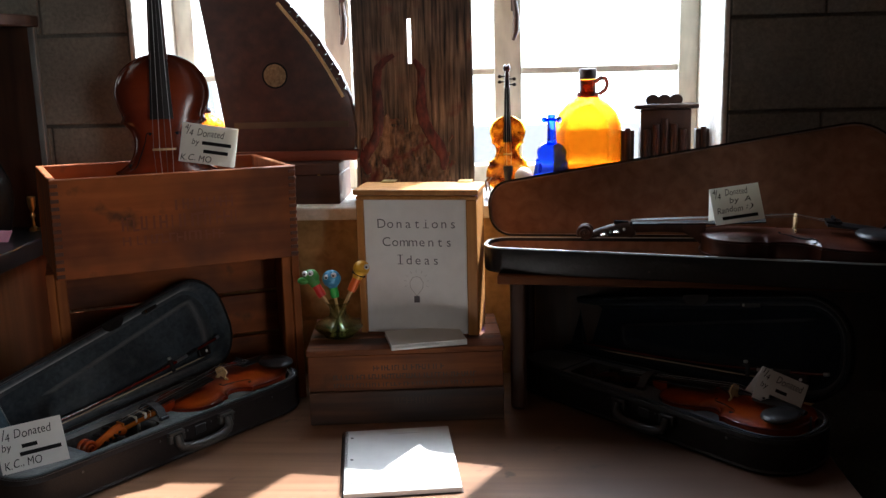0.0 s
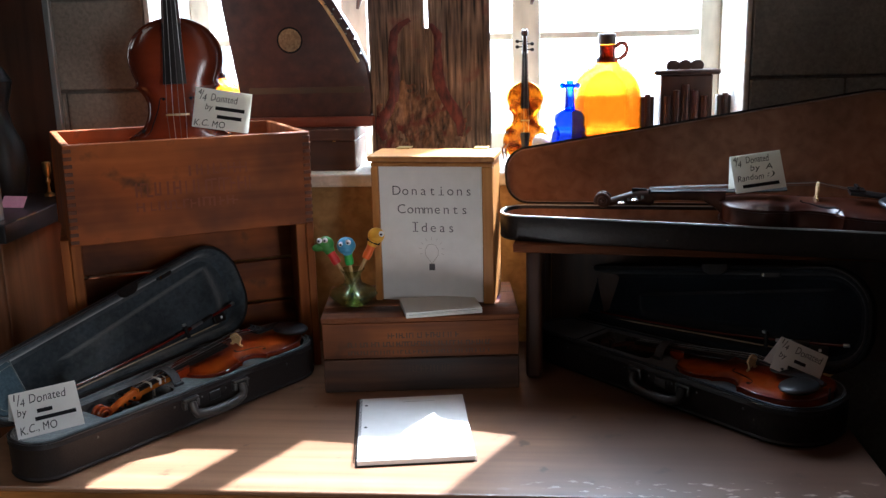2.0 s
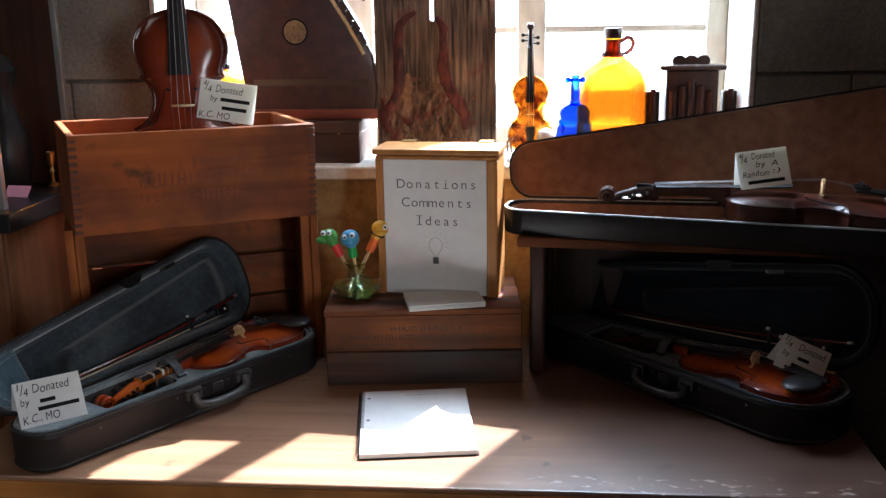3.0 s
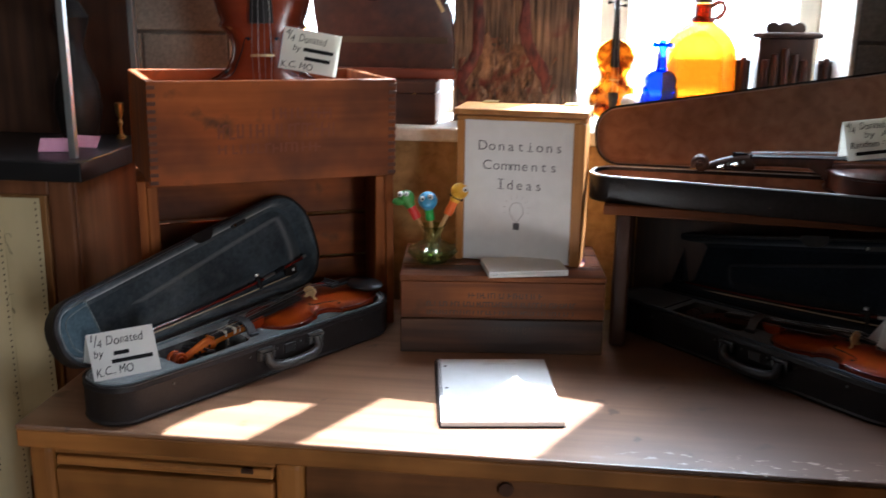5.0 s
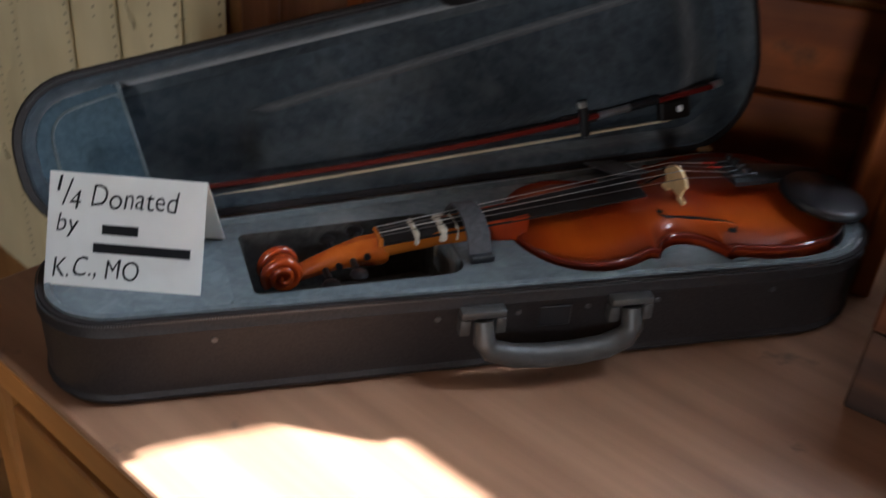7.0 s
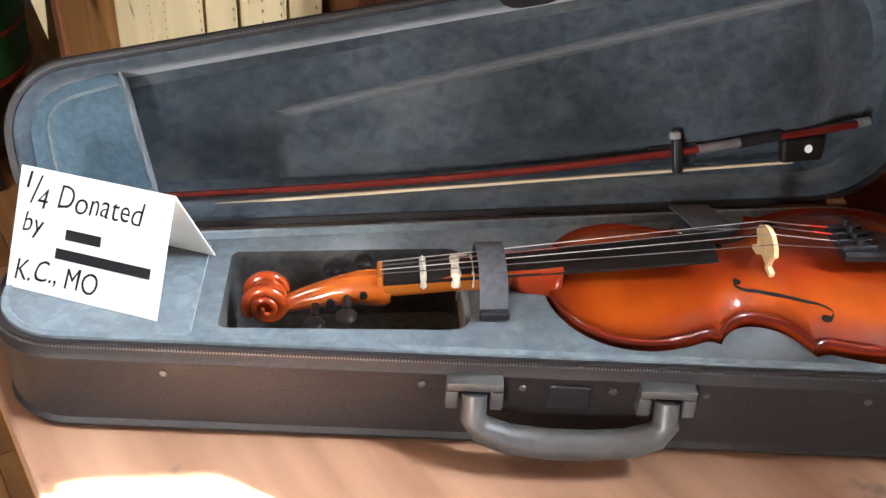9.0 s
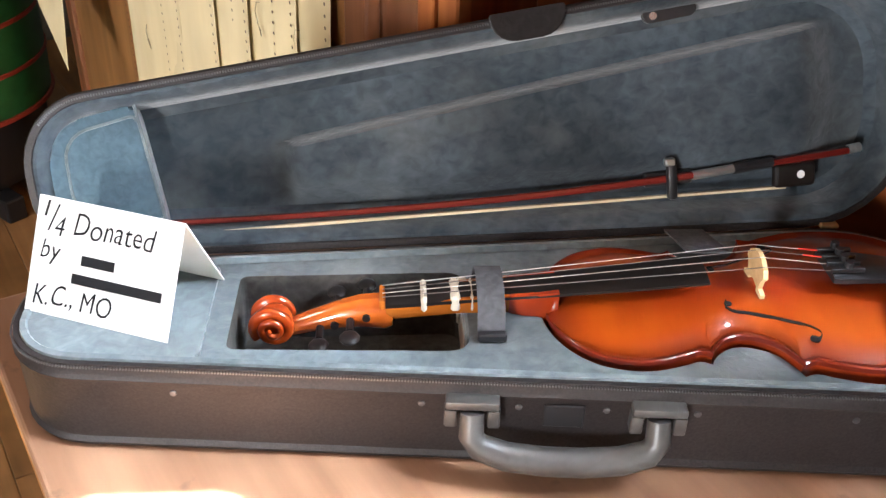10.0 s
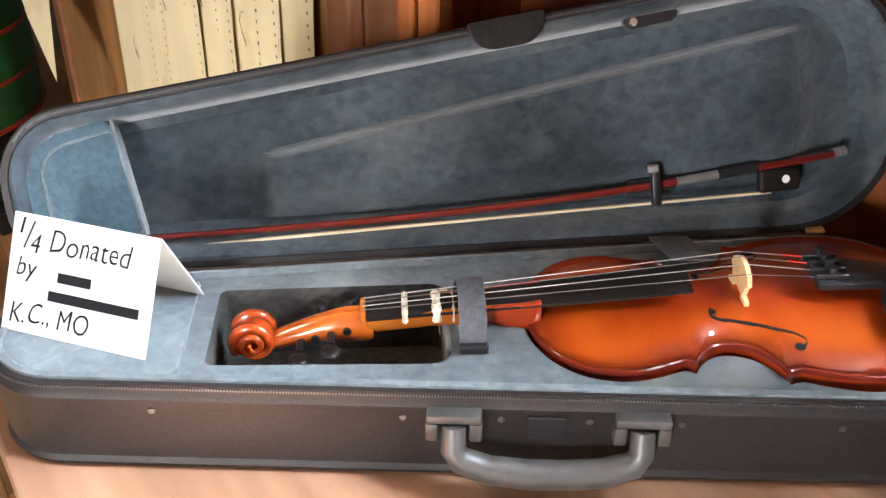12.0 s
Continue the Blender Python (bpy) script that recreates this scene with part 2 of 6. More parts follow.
M_VELVETP = vary(mat("teal_velvet", (0.05, 0.08, 0.1), 0.95, sheen=0.9, sheen_rough=0.4, spec=0.1), (0.042, 0.068, 0.086), (0.072, 0.108, 0.132), (1, 1, 1), 170, 6, bump=0.35, blotch=0.4)
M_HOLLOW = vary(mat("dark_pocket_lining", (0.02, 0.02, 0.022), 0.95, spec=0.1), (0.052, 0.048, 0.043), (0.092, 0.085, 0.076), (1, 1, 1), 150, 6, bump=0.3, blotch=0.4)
M_NYLON = vary(mat("black_nylon", (0.03, 0.026, 0.025), 0.55, spec=0.35), (0.012, 0.0098, 0.0096), (0.027, 0.022, 0.0212), (1, 1, 1), 500, 2, bump=0.3, blotch=0.3, dist=0.0006)
M_LEATHER = vary(mat("worn_black_leatherette", (0.015, 0.013, 0.012), 0.4, spec=0.3), (0.005, 0.0045, 0.0045), (0.013, 0.011, 0.011), (1, 1, 1), 160, bump=0.3, blotch=0.4, spots=((0.12, 0.07, 0.04), 0.72, 0.76, 40.0))
M_LINING = vary(mat("brown_case_lining", (0.15, 0.075, 0.04), 0.95, sheen=0.3, spec=0.1), (0.25, 0.115, 0.062), (0.36, 0.175, 0.098), (1, 1, 1), 40, bump=0.1, blotch=0.3)
M_VARNISH = vary(mat("orange_red_varnish", (0.5, 0.1, 0.02), 0.35, coat=0.7, coat_rough=0.04, spec=0.15), (0.27, 0.033, 0.002), (0.40, 0.076, 0.003), (1, 0.15, 1), 22, 4, bump=0.0, blotch=0.4)
M_RIB = vary(mat("rib_varnish", (0.3, 0.05, 0.01), 0.3, coat=1.0, coat_rough=0.05, spec=0.15), (0.20, 0.018, 0.003), (0.34, 0.045, 0.005), (1, 1, 0.3), 30, 4, bump=0.0, blotch=0.3)
M_SCROLL = vary(mat("orange_scroll_varnish", (0.55, 0.1, 0.012), 0.2, coat=0.9, coat_rough=0.05), (0.30, 0.032, 0.003), (0.42, 0.062, 0.005), (1, 1, 1), 40, 4, bump=0.0, blotch=0.3)
M_PEGBOX = vary(mat("amber_red_varnish", (0.5, 0.13, 0.02), 0.2, coat=0.9, coat_rough=0.05), (0.34, 0.055, 0.005), (0.50, 0.115, 0.010), (1, 1, 1), 40, 4, bump=0.0, blotch=0.4)
M_NECK = vary(mat("amber_neck_varnish", (0.6, 0.2, 0.03), 0.25, coat=0.8, coat_rough=0.06), (0.38, 0.10, 0.010), (0.52, 0.16, 0.018), (0.15, 1, 1), 30, 4, bump=0.0, blotch=0.3)
M_BROWNV = vary(mat("brown_varnish", (0.2, 0.05, 0.015), 0.3, coat=0.15, coat_rough=0.08), (0.032, 0.008, 0.004), (0.080, 0.019, 0.007), (1, 0.15, 1), 22, 4, bump=0.0, blotch=0.5)
M_OLDV = vary(mat("old_violin_varnish", (0.33, 0.08, 0.02), 0.15, coat=0.0, spec=0.35), (0.13, 0.018, 0.006), (0.23, 0.038, 0.010), (1, 0.15, 1), 22, 4, bump=0.0, blotch=0.4)
M_EBONY = vary(mat("ebony", (0.012, 0.011, 0.011), 0.42, spec=0.25), (0.007, 0.006, 0.006), (0.016, 0.012, 0.010), (0.1, 1, 1), 60, bump=0.05)
M_BLACK = mat("black_plastic", (0.012, 0.012, 0.013), 0.35)
M_GREY = vary(mat("grey_plastic", (0.07, 0.07, 0.07), 0.4), (0.046, 0.044, 0.042), (0.066, 0.064, 0.060), (1, 1, 1), 80, bump=0.05, blotch=0.3)
M_CHROME = mat("nickel", (0.75, 0.74, 0.72), 0.22, 1.0)
M_ZIP = mat("dull_zip_metal", (0.11, 0.11, 0.112), 0.45, 0.8)
M_TAPEC = vary(mat("cream_tape", (0.6, 0.54, 0.42), 0.6), (0.5, 0.44, 0.33), (0.66, 0.6, 0.48), (1, 1, 1), 120, bump=0.2, blotch=0.3)
M_STRAP = vary(mat("grey_strap_felt", (0.05, 0.05, 0.055), 0.9), (0.045, 0.045, 0.048), (0.075, 0.074, 0.078), (1, 1, 1), 200, bump=0.2, blotch=0.2)
M_BRASS = mat("old_brass", (0.5, 0.36, 0.14), 0.35, 1.0)
M_ALU = vary(mat("aluminium", (0.6, 0.63, 0.63), 0.35, 0.9), (0.5, 0.53, 0.53), (0.66, 0.68, 0.68), (1, 1, 0.1), 80, bump=0.05, blotch=0.2)
M_STRING = mat("steel_string", (0.6, 0.59, 0.57), 0.3, 0.8)
M_WOUND = mat("wound_string", (0.16, 0.15, 0.145), 0.4, 0.8)
M_MAPLE = vary(mat("bare_maple", (0.62, 0.42, 0.2), 0.6), (0.52, 0.34, 0.15), (0.68, 0.48, 0.24), (1, 1, 0.2), 120, bump=0.05, blotch=0.2)
M_HAIR = vary(mat("bow_hair", (0.6, 0.5, 0.33), 0.6), (0.45, 0.36, 0.22), (0.66, 0.56, 0.38), (0.02, 1, 1), 900, bump=0.3, blotch=0.15)
M_BOW = vary(mat("red_bow_wood", (0.22, 0.02, 0.015), 0.25, coat=0.6, coat_rough=0.1), (0.085, 0.008, 0.006), (0.15, 0.017, 0.012), (0.05, 1, 1), 60, bump=0.0, blotch=0.3)
M_PAPER = vary(mat("white_paper", (0.82, 0.82, 0.80), 0.85), (0.79, 0.79, 0.77), (0.84, 0.84, 0.82), (1, 1, 1), 40, bump=0.04, blotch=0.04)
M_CARD = vary(mat("white_card", (0.80, 0.80, 0.78), 0.8), (0.76, 0.76, 0.74), (0.82, 0.82, 0.80), (1, 1, 1), 60, bump=0.04, blotch=0.05)
for m in (M_CARD,):
    t = m.node_tree
    tl, mx = t.nodes.new("ShaderNodeBsdfTranslucent"), t.nodes.new("ShaderNodeMixShader")
    tl.inputs["Color"].default_value = (0.9, 0.88, 0.8, 1)
    mx.inputs[0].default_value = 0.4
    t.links.new(t.nodes["Principled BSDF"].outputs[0], mx.inputs[1])
    t.links.new(tl.outputs[0], mx.inputs[2])
    t.links.new(mx.outputs[0], t.nodes["Material Output"].inputs["Surface"])
M_ROLL = vary(mat("yellowed_listing_paper", (0.62, 0.53, 0.29), 0.85), (0.62, 0.53, 0.30), (0.74, 0.65, 0.40), (1, 1, 0.2), 12, bump=0.1, blotch=0.15, rand=0.08)
M_INK = mat("black_ink", (0.012, 0.012, 0.013), 0.9, spec=0.1)
M_PRINT = mat("grey_print", (0.10, 0.10, 0.11), 0.7)
M_PALE = mat("pale_print", (0.42, 0.40, 0.38), 0.7)
M_STAMP = mat("faded_red_stamp", (0.17, 0.042, 0.014), 0.8)
M_STAMPK = mat("faded_dark_stamp", (0.055, 0.03, 0.018), 0.8)
M_PENCIL = mat("pencil_line", (0.26, 0.22, 0.14), 0.8)
M_TAPE = mat("red_tape", (0.55, 0.03, 0.015), 0.5)
M_RUBGREEN = mat("green_rubber", (0.06, 0.25, 0.045), 0.4)
M_RUBBLUE = mat("sky_blue_rubber", (0.07, 0.30, 0.52), 0.4)
M_RUBYEL = mat("yellow_rubber", (0.75, 0.40, 0.02), 0.4)
M_RUBORANGE = mat("orange_rubber", (0.75, 0.14, 0.015), 0.4)
M_RUBRED = mat("red_rubber", (0.6, 0.03, 0.025), 0.4)
M_RUBGRN2 = mat("bright_green_rubber", (0.03, 0.38, 0.06), 0.4)
M_WHITE = mat("white_plastic", (0.8, 0.8, 0.79), 0.35)
M_PINK = vary(mat("pink_paper", (0.75, 0.35, 0.5), 0.7), (0.68, 0.30, 0.44), (0.78, 0.40, 0.54), (1, 1, 1), 60, bump=0.02, blotch=0.1)
M_GREENP = vary(mat("green_drum_paint", (0.02, 0.13, 0.03), 0.45), (0.015, 0.10, 0.022), (0.028, 0.16, 0.038), (1, 1, 1), 20, bump=0.04, blotch=0.3)
M_REDP = mat("red_drum_paint", (0.28, 0.03, 0.015), 0.45)
M_LABEL = vary(mat("gilt_label", (0.35, 0.24, 0.10), 0.5), (0.20, 0.12, 0.05), (0.42, 0.30, 0.14), (1, 1, 1), 160, bump=0.05)
M_IVORY = vary(mat("ivory_ceramic", (0.7, 0.62, 0.5), 0.3), (0.6, 0.52, 0.42), (0.74, 0.67, 0.56), (1, 1, 1), 50, bump=0.0, blotch=0.2)


def glass(name, color, rough=0.02, mix=0.0, bump=0.0):
    m = mat(name, color, rough, trans=1.0, ior=1.45)
    t = m.node_tree
    b = t.nodes["Principled BSDF"]
    if bump:
        tc, g, bp = t.nodes.new("ShaderNodeTexCoord"), t.nodes.new("ShaderNodeTexNoise"), t.nodes.new("ShaderNodeBump")
        g.inputs["Scale"].default_value = 22
        t.links.new(tc.outputs["Object"], g.inputs["Vector"])
        t.links.new(g.outputs["Fac"], bp.inputs["Height"])
        bp.inputs["Strength"].default_value, bp.inputs["Distance"].default_value = bump, 0.01
        t.links.new(bp.outputs[0], b.inputs["Normal"])
    if mix:
        tr, mx = t.nodes.new("ShaderNodeBsdfTransparent"), t.nodes.new("ShaderNodeMixShader")
        tr.inputs["Color"].default_value = (*color, 1)
        mx.inputs[0].default_value = mix
        t.links.new(b.outputs[0], mx.inputs[1])
        t.links.new(tr.outputs[0], mx.inputs[2])
        t.links.new(mx.outputs[0], t.nodes["Material Output"].inputs["Surface"])
    return m


def sunburst(m, dark, reach=0.55):
    """Varnish that darkens to the edge of a plate, by the plate's own edge values."""
    t = m.node_tree
    b = t.nodes["Principled BSDF"]
    src = b.inputs["Base Color"].links[0].from_socket
    at, mr, mx = t.nodes.new("ShaderNodeAttribute"), t.nodes.new("ShaderNodeMapRange"), t.nodes.new("ShaderNodeMix")
    at.attribute_name = "edge"
    mr.interpolation_type = "SMOOTHSTEP"
    mr.inputs["From Min"].default_value, mr.inputs["From Max"].default_value = reach, 1.02
    t.links.new(at.outputs["Fac"], mr.inputs["Value"])
    mx.data_type = "RGBA"
    t.links.new(mr.outputs[0], mx.inputs["Factor"])
    t.links.new(src, mx.inputs["A"])
    mx.inputs["B"].default_value = (*dark, 1)
    t.links.new(mx.outputs["Result"], b.inputs["Base Color"])


sunburst(M_VARNISH, (0.11, 0.009, 0.002), 0.62)
t = M_VARNISH.node_tree
at, mr, mx = (t.nodes.new("ShaderNode" + k) for k in ("Attribute", "MapRange", "Mix"))
at.attribute_name, mx.data_type = "edge", "RGBA"
mr.interpolation_type = "SMOOTHSTEP"
mr.inputs["From Min"].default_value, mr.inputs["From Max"].default_value = 0.62, 0.08
mr.inputs["To Max"].default_value = 0.75
t.links.new(at.outputs["Fac"], mr.inputs["Value"])
t.links.new(mr.outputs[0], mx.inputs["Factor"])
t.links.new(t.nodes["Principled BSDF"].inputs["Base Color"].links[0].from_socket, mx.inputs["A"])
mx.inputs["B"].default_value = (0.20, 0.015, 0.002, 1)
t.links.new(mx.outputs["Result"], t.nodes["Principled BSDF"].inputs["Base Color"])
sunburst(M_OLDV, (0.05, 0.010, 0.004), 0.35)
sunburst(M_BROWNV, (0.035, 0.008, 0.004), 0.4)

G_CLEAR = glass("clear_glass", (0.96, 0.98, 0.97), 0.0, 0.6)
G_AMBER = glass("amber_glass", (0.99, 0.60, 0.012), 0.06, 0.6, 0.1)
G_AMBERD = glass("dark_amber_glass", (0.045, 0.007, 0.003), 0.05, 0.3, 0.1)
G_PANE = glass("showcase_glass", (0.97, 0.98, 0.98), 0.0, 0.99)
G_BLUE = glass("cobalt_glass", (0.06, 0.14, 0.92), 0.05, 0.55, 0.15)
G_GREEN = glass("green_glass", (0.72, 0.79, 0.58), 0.02, 0.3, 0.05)
G_HONEY = glass("honey_glass", (0.95, 0.50, 0.06), 0.12, 0.0, 0.8)
t = G_HONEY.node_tree
tc, nz, rp = t.nodes.new("ShaderNodeTexCoord"), t.nodes.new("ShaderNodeTexNoise"), t.nodes.new("ShaderNodeValToRGB")
nz.inputs["Scale"].default_value, nz.inputs["Detail"].default_value = 45, 4
rp.color_ramp.elements[0].position, rp.color_ramp.elements[1].position = 0.36, 0.55
rp.color_ramp.elements[0].color, rp.color_ramp.elements[1].color = (0.40, 0.11, 0.014, 1), (0.99, 0.68, 0.12, 1)
t.links.new(tc.outputs["Object"], nz.inputs["Vector"])
t.links.new(nz.outputs["Fac"], rp.inputs[0])
t.links.new(rp.outputs[0], t.nodes["Principled BSDF"].inputs["Base Color"])


# ---- builders ----
def thing(name, label, category, m=None, group="", kind=""):
    ob = new(name)
    ob.empty_display_size = 0.05
    if m is not None:
        ob.matrix_basis = m
    return tagged(ob, label, category, group, kind)


def finish(name, bm, material, smooth=False):
    bmesh.ops.recalc_face_normals(bm, faces=bm.faces)
    me = bpy.data.meshes.new(name)
    bm.to_mesh(me)
    bm.free()
    for mm in (material if isinstance(material, (list, tuple)) else [material]):
        me.materials.append(mm)
    if smooth:
        me.polygons.foreach_set("use_smooth", [True] * len(me.polygons))
        me.set_sharp_from_angle(angle=radians(38))
    return me


def part(name, bm, material, parent, label="", m=None, smooth=False):
    me = bm if isinstance(bm, bpy.types.Mesh) else finish(name, bm, material, smooth)
    ob = new(name, me)
    ob.parent = parent
    if m is not None:
        ob.matrix_basis = m
    return tagged(ob, label)


def solo(name, bm, material, label, category, m=None, group="", kind="", smooth=False):
    ob = new(name, finish(name, bm, material, smooth))
    if m is not None:
        ob.matrix_basis = m
    return tagged(ob, label, category, group, kind)


def box(x0, x1, y0, y1, z0, z1, bevel=0.0, seg=1, bm=None):
    bm = bm or bmesh.new()
    r = bmesh.ops.create_cube(bm, size=1)
    bmesh.ops.scale(bm, vec=(x1 - x0, y1 - y0, z1 - z0), verts=r["verts"])
    bmesh.ops.translate(bm, vec=((x0 + x1) / 2, (y0 + y1) / 2, (z0 + z1) / 2), verts=r["verts"])
    if bevel:
        es = list({e for v in r["verts"] for e in v.link_edges})
        bmesh.ops.bevel(bm, geom=es, offset=bevel, segments=seg, affect="EDGES", profile=0.5)
    return bm


def lathe(profile, n=32, bm=None, m=None):
    """A turned form round z from (radius, height) pairs."""
    bm = bm or bmesh.new()
    rings = []
    for r, z in profile:
        if r < 1e-6:
            rings.append([bm.verts.new((0, 0, z))])
        else:
            rings.append([bm.verts.new((r * math.cos(6.283185 * i / n), r * math.sin(6.283185 * i / n), z)) for i in range(n)])
    for a, b in zip(rings, rings[1:]):
        for i in range(n):
            j = (i + 1) % n
            q = [a[i % len(a)], a[j % len(a)], b[j % len(b)], b[i % len(b)]]
            q = list(dict.fromkeys(q))
            if len(q) > 2:
                bm.faces.new(q)
    for ring in (rings[0], rings[-1]):
        if len(ring) > 2:
            bm.faces.new(ring)
    if m is not None:
        bmesh.ops.transform(bm, matrix=m, verts=[v for ring in rings for v in ring])
    return bm


def tube(points, radius, n=8, bm=None, close=True):
    """A round bar along points; radius is one number or one for each point."""
    bm = bm or bmesh.new()
    pts = [Vector(p) for p in points]
    rad = radius if isinstance(radius, (list, tuple)) else [radius] * len(pts)
    prev, rings = None, []
    for i, p in enumerate(pts):
        d = (pts[min(i + 1, len(pts) - 1)] - pts[max(i - 1, 0)]).normalized()
        if prev is None:
            prev = d.orthogonal().normalized()
        prev = (prev - d * prev.dot(d)).normalized()
        o = d.cross(prev)
        rings.append([bm.verts.new(p + (prev * math.cos(6.283185 * k / n) + o * math.sin(6.283185 * k / n)) * rad[i]) for k in range(n)])
    for a, b in zip(rings, rings[1:]):
        for k in range(n):
            bm.faces.new((a[k], a[(k + 1) % n], b[(k + 1) % n], b[k]))
    if close:
        bm.faces.new(rings[0]), bm.faces.new(rings[-1])
    return bm


def slab(outline, z0, z1, bevel=0.0, seg=2, bm=None):
    """A plate from a flat outline of (x, y)."""
    bm = bm or bmesh.new()
    lo = [bm.verts.new((x, y, z0)) for x, y in outline]
    hi = [bm.verts.new((x, y, z1)) for x, y in outline]
    n = len(lo)
    a, b = bm.faces.new(lo), bm.faces.new(hi)
    for i in range(n):
        bm.faces.new((lo[i], lo[(i + 1) % n], hi[(i + 1) % n], hi[i]))
    if bevel:
        bmesh.ops.bevel(bm, geom=list(a.edges) + list(b.edges), offset=bevel, segments=seg, affect="EDGES", profile=0.5)
    return bm


def text_mesh(s, size, spacing=1.0, shear=0.0, align="LEFT", depth=0.0, bold=0.0):
    c = bpy.data.curves.new("text", "FONT")
    c.body, c.size, c.space_character, c.shear, c.align_x, c.extrude = s, size, spacing, shear, align, depth
    c.resolution_u, c.offset = 3, bold * size
    ob = bpy.data.objects.new("text", c)
    me = bpy.data.meshes.new_from_object(ob)
    bpy.data.objects.remove(ob)
    return me


def typed(name, s, size, pitch, material, parent, m):
    """A line of evenly pitched letters, centred."""
    bm = bmesh.new()
    for k, ch in enumerate(s):
        me = text_mesh(ch, size, 1.0, 0.0, "CENTER", 0.00012, -0.006)
        me.transform(Matrix.Translation(((k - (len(s) - 1) / 2) * pitch, 0, 0)))
        bm.from_mesh(me)
        bpy.data.meshes.remove(me)
        if ch in "Ii":
            for y in ((0, 0.685) if ch == "I" else (0,)):
                box((k - (len(s) - 1) / 2) * pitch - 0.21 * size, (k - (len(s) - 1) / 2) * pitch + 0.21 * size, y * size, (y + 0.045) * size, -0.0001, 0.0001, bm=bm)
    return part(name, bm, material, parent, "", m)


def scrawl(name, s, x0, x1, z0, z1, material, parent, m, seed):
    """A handwritten word that fills the given box, its letters wobbling in height and slant."""
    me = text_mesh(s, 1.0, 1.02, 0.15, "LEFT", 0.01, -0.004)
    co = np.array([v.co for v in me.vertices])
    for p in co:
        p[1] += 0.09 * noise.noise((p[0] * 1.3, seed, 0.0)) + 0.03 * noise.noise((p[0] * 3, p[1] * 3, seed))
        p[0] += 0.05 * noise.noise((p[0] * 1.7, p[1] * 2.5, seed + 5.0))
    lo, hi = co.min(axis=0), co.max(axis=0)
    co[:, 0] = x0 + (co[:, 0] - lo[0]) * (x1 - x0) / (hi[0] - lo[0])
    co[:, 1] = z0 + (co[:, 1] - lo[1]) * (z1 - z0) / (hi[1] - lo[1])
    co[:, 2] *= 0.012
    for v, p in zip(me.vertices, co):
        v.co = p
    me.materials.append(material)
    ob = new(name, me)
    ob.parent, ob.matrix_basis = parent, m
    return ob


def bars(name, rects, material, parent, m, thick=0.0004):
    """Unreadable writing: plain bars (x0, x1, y0, y1) in the plane of m."""
    bm = bmesh.new()
    for x0, x1, y0, y1 in rects:
        box(x0, x1, y0, y1, 0, thick, bm=bm)
    return part(name, bm, material, parent, "", m)


# ---- the room ----
W0, W1, SILL = 0.16, 0.50, 1.152      # wall faces, sill height
WX0, WX1 = -0.652, 0.668             # window opening
wall = solo("wall_north", box(-3.4, WX0 - 0.001, W0 + 0.004, W1, 0, 2.7), M_MORTAR, "painted concrete block wall round a window", "wall", kind="structure")
bm = box(WX1 + 0.001, 2.6, W0 + 0.004, W1, 0, 2.7)
part("wall_right_of_window", bm, M_MORTAR, wall)
part("wall_over_window", box(WX0, WX1, W0 + 0.004, W1, 2.45, 2.7), M_MORTAR, wall)
part("wall_under_window", box(WX0, WX1, W0 + 0.002, W1, 0, SILL - 0.03), M_OCHRE, wall, "ochre plaster wall under the sill")
part("reveal", box(WX1 - 0.012, WX1 + 0.0005, W0 - 0.002, 0.44, SILL, 2.45, 0.004, 2), M_PLASTER, wall, "rough white plaster window reveal")
part("reveal", box(WX0 - 0.0005, WX0 + 0.012, W0 - 0.002, 0.44, SILL, 2.45, 0.004, 2), M_PLASTER, wall, "rough white plaster window reveal")
solo("window_sill", box(WX0 - 0.03, WX1 + 0.03, W0 - 0.02, 0.47, SILL - 0.03, SILL, 0.005, 2), M_PLASTER, "worn white painted window sill", "window sill", kind="structure")
solo("floor", box(-3.4, 2.6, -4.4, W0, -0.06, -0.004), M_MORTAR, "wooden floor on its bed", "floor", kind="structure")
# unseen ceiling, given dark wood so less light bounces down
solo("ceiling", box(-3.4, 2.6, -4.4, W1, 2.7, 2.8), M_OAKD, "plain unseen ceiling, dark to cut overhead bounce", "ceiling", kind="structure")
solo("wall_west", box(-3.5, -3.4, -4.5, W1, -0.1, 2.7), M_BLOCK, "painted block wall", "wall", kind="structure")
solo("wall_east", box(2.6, 2.7, -4.5, W1, -0.1, 2.7), M_BLOCK, "painted block wall", "wall", kind="structure")
# the opening is invented, to let the low south fill in
south = solo("wall_south", box(-3.399, 1.88, -4.5, -4.401, -0.1, 2.7), M_BLOCK, "painted block wall with an added opening for fill light", "wall", kind="structure")
for x0, x1, z0, z1 in ((2.52, 2.6, -0.1, 2.7), (1.88, 2.52, -0.1, 0.95), (1.88, 2.52, 2.25, 2.7)):
    part("wall_round_opening", box(x0 + 0.001, x1 - 0.001, -4.5, -4.4, z0, z1), M_BLOCK, south)
# unseen wall added to keep fill and bounce off the right side
solo("wall_partition", box(1.1, 1.2, -2.3, W0 - 0.006, 0, 2.695), M_DARK, "unseen dark wall added to shade the right side", "wall", kind="structure")
solo("ground", box(-60, 60, -60, 120, -0.6, -0.5), M_MORTAR, "pale ground outside the window", "ground", kind="structure")

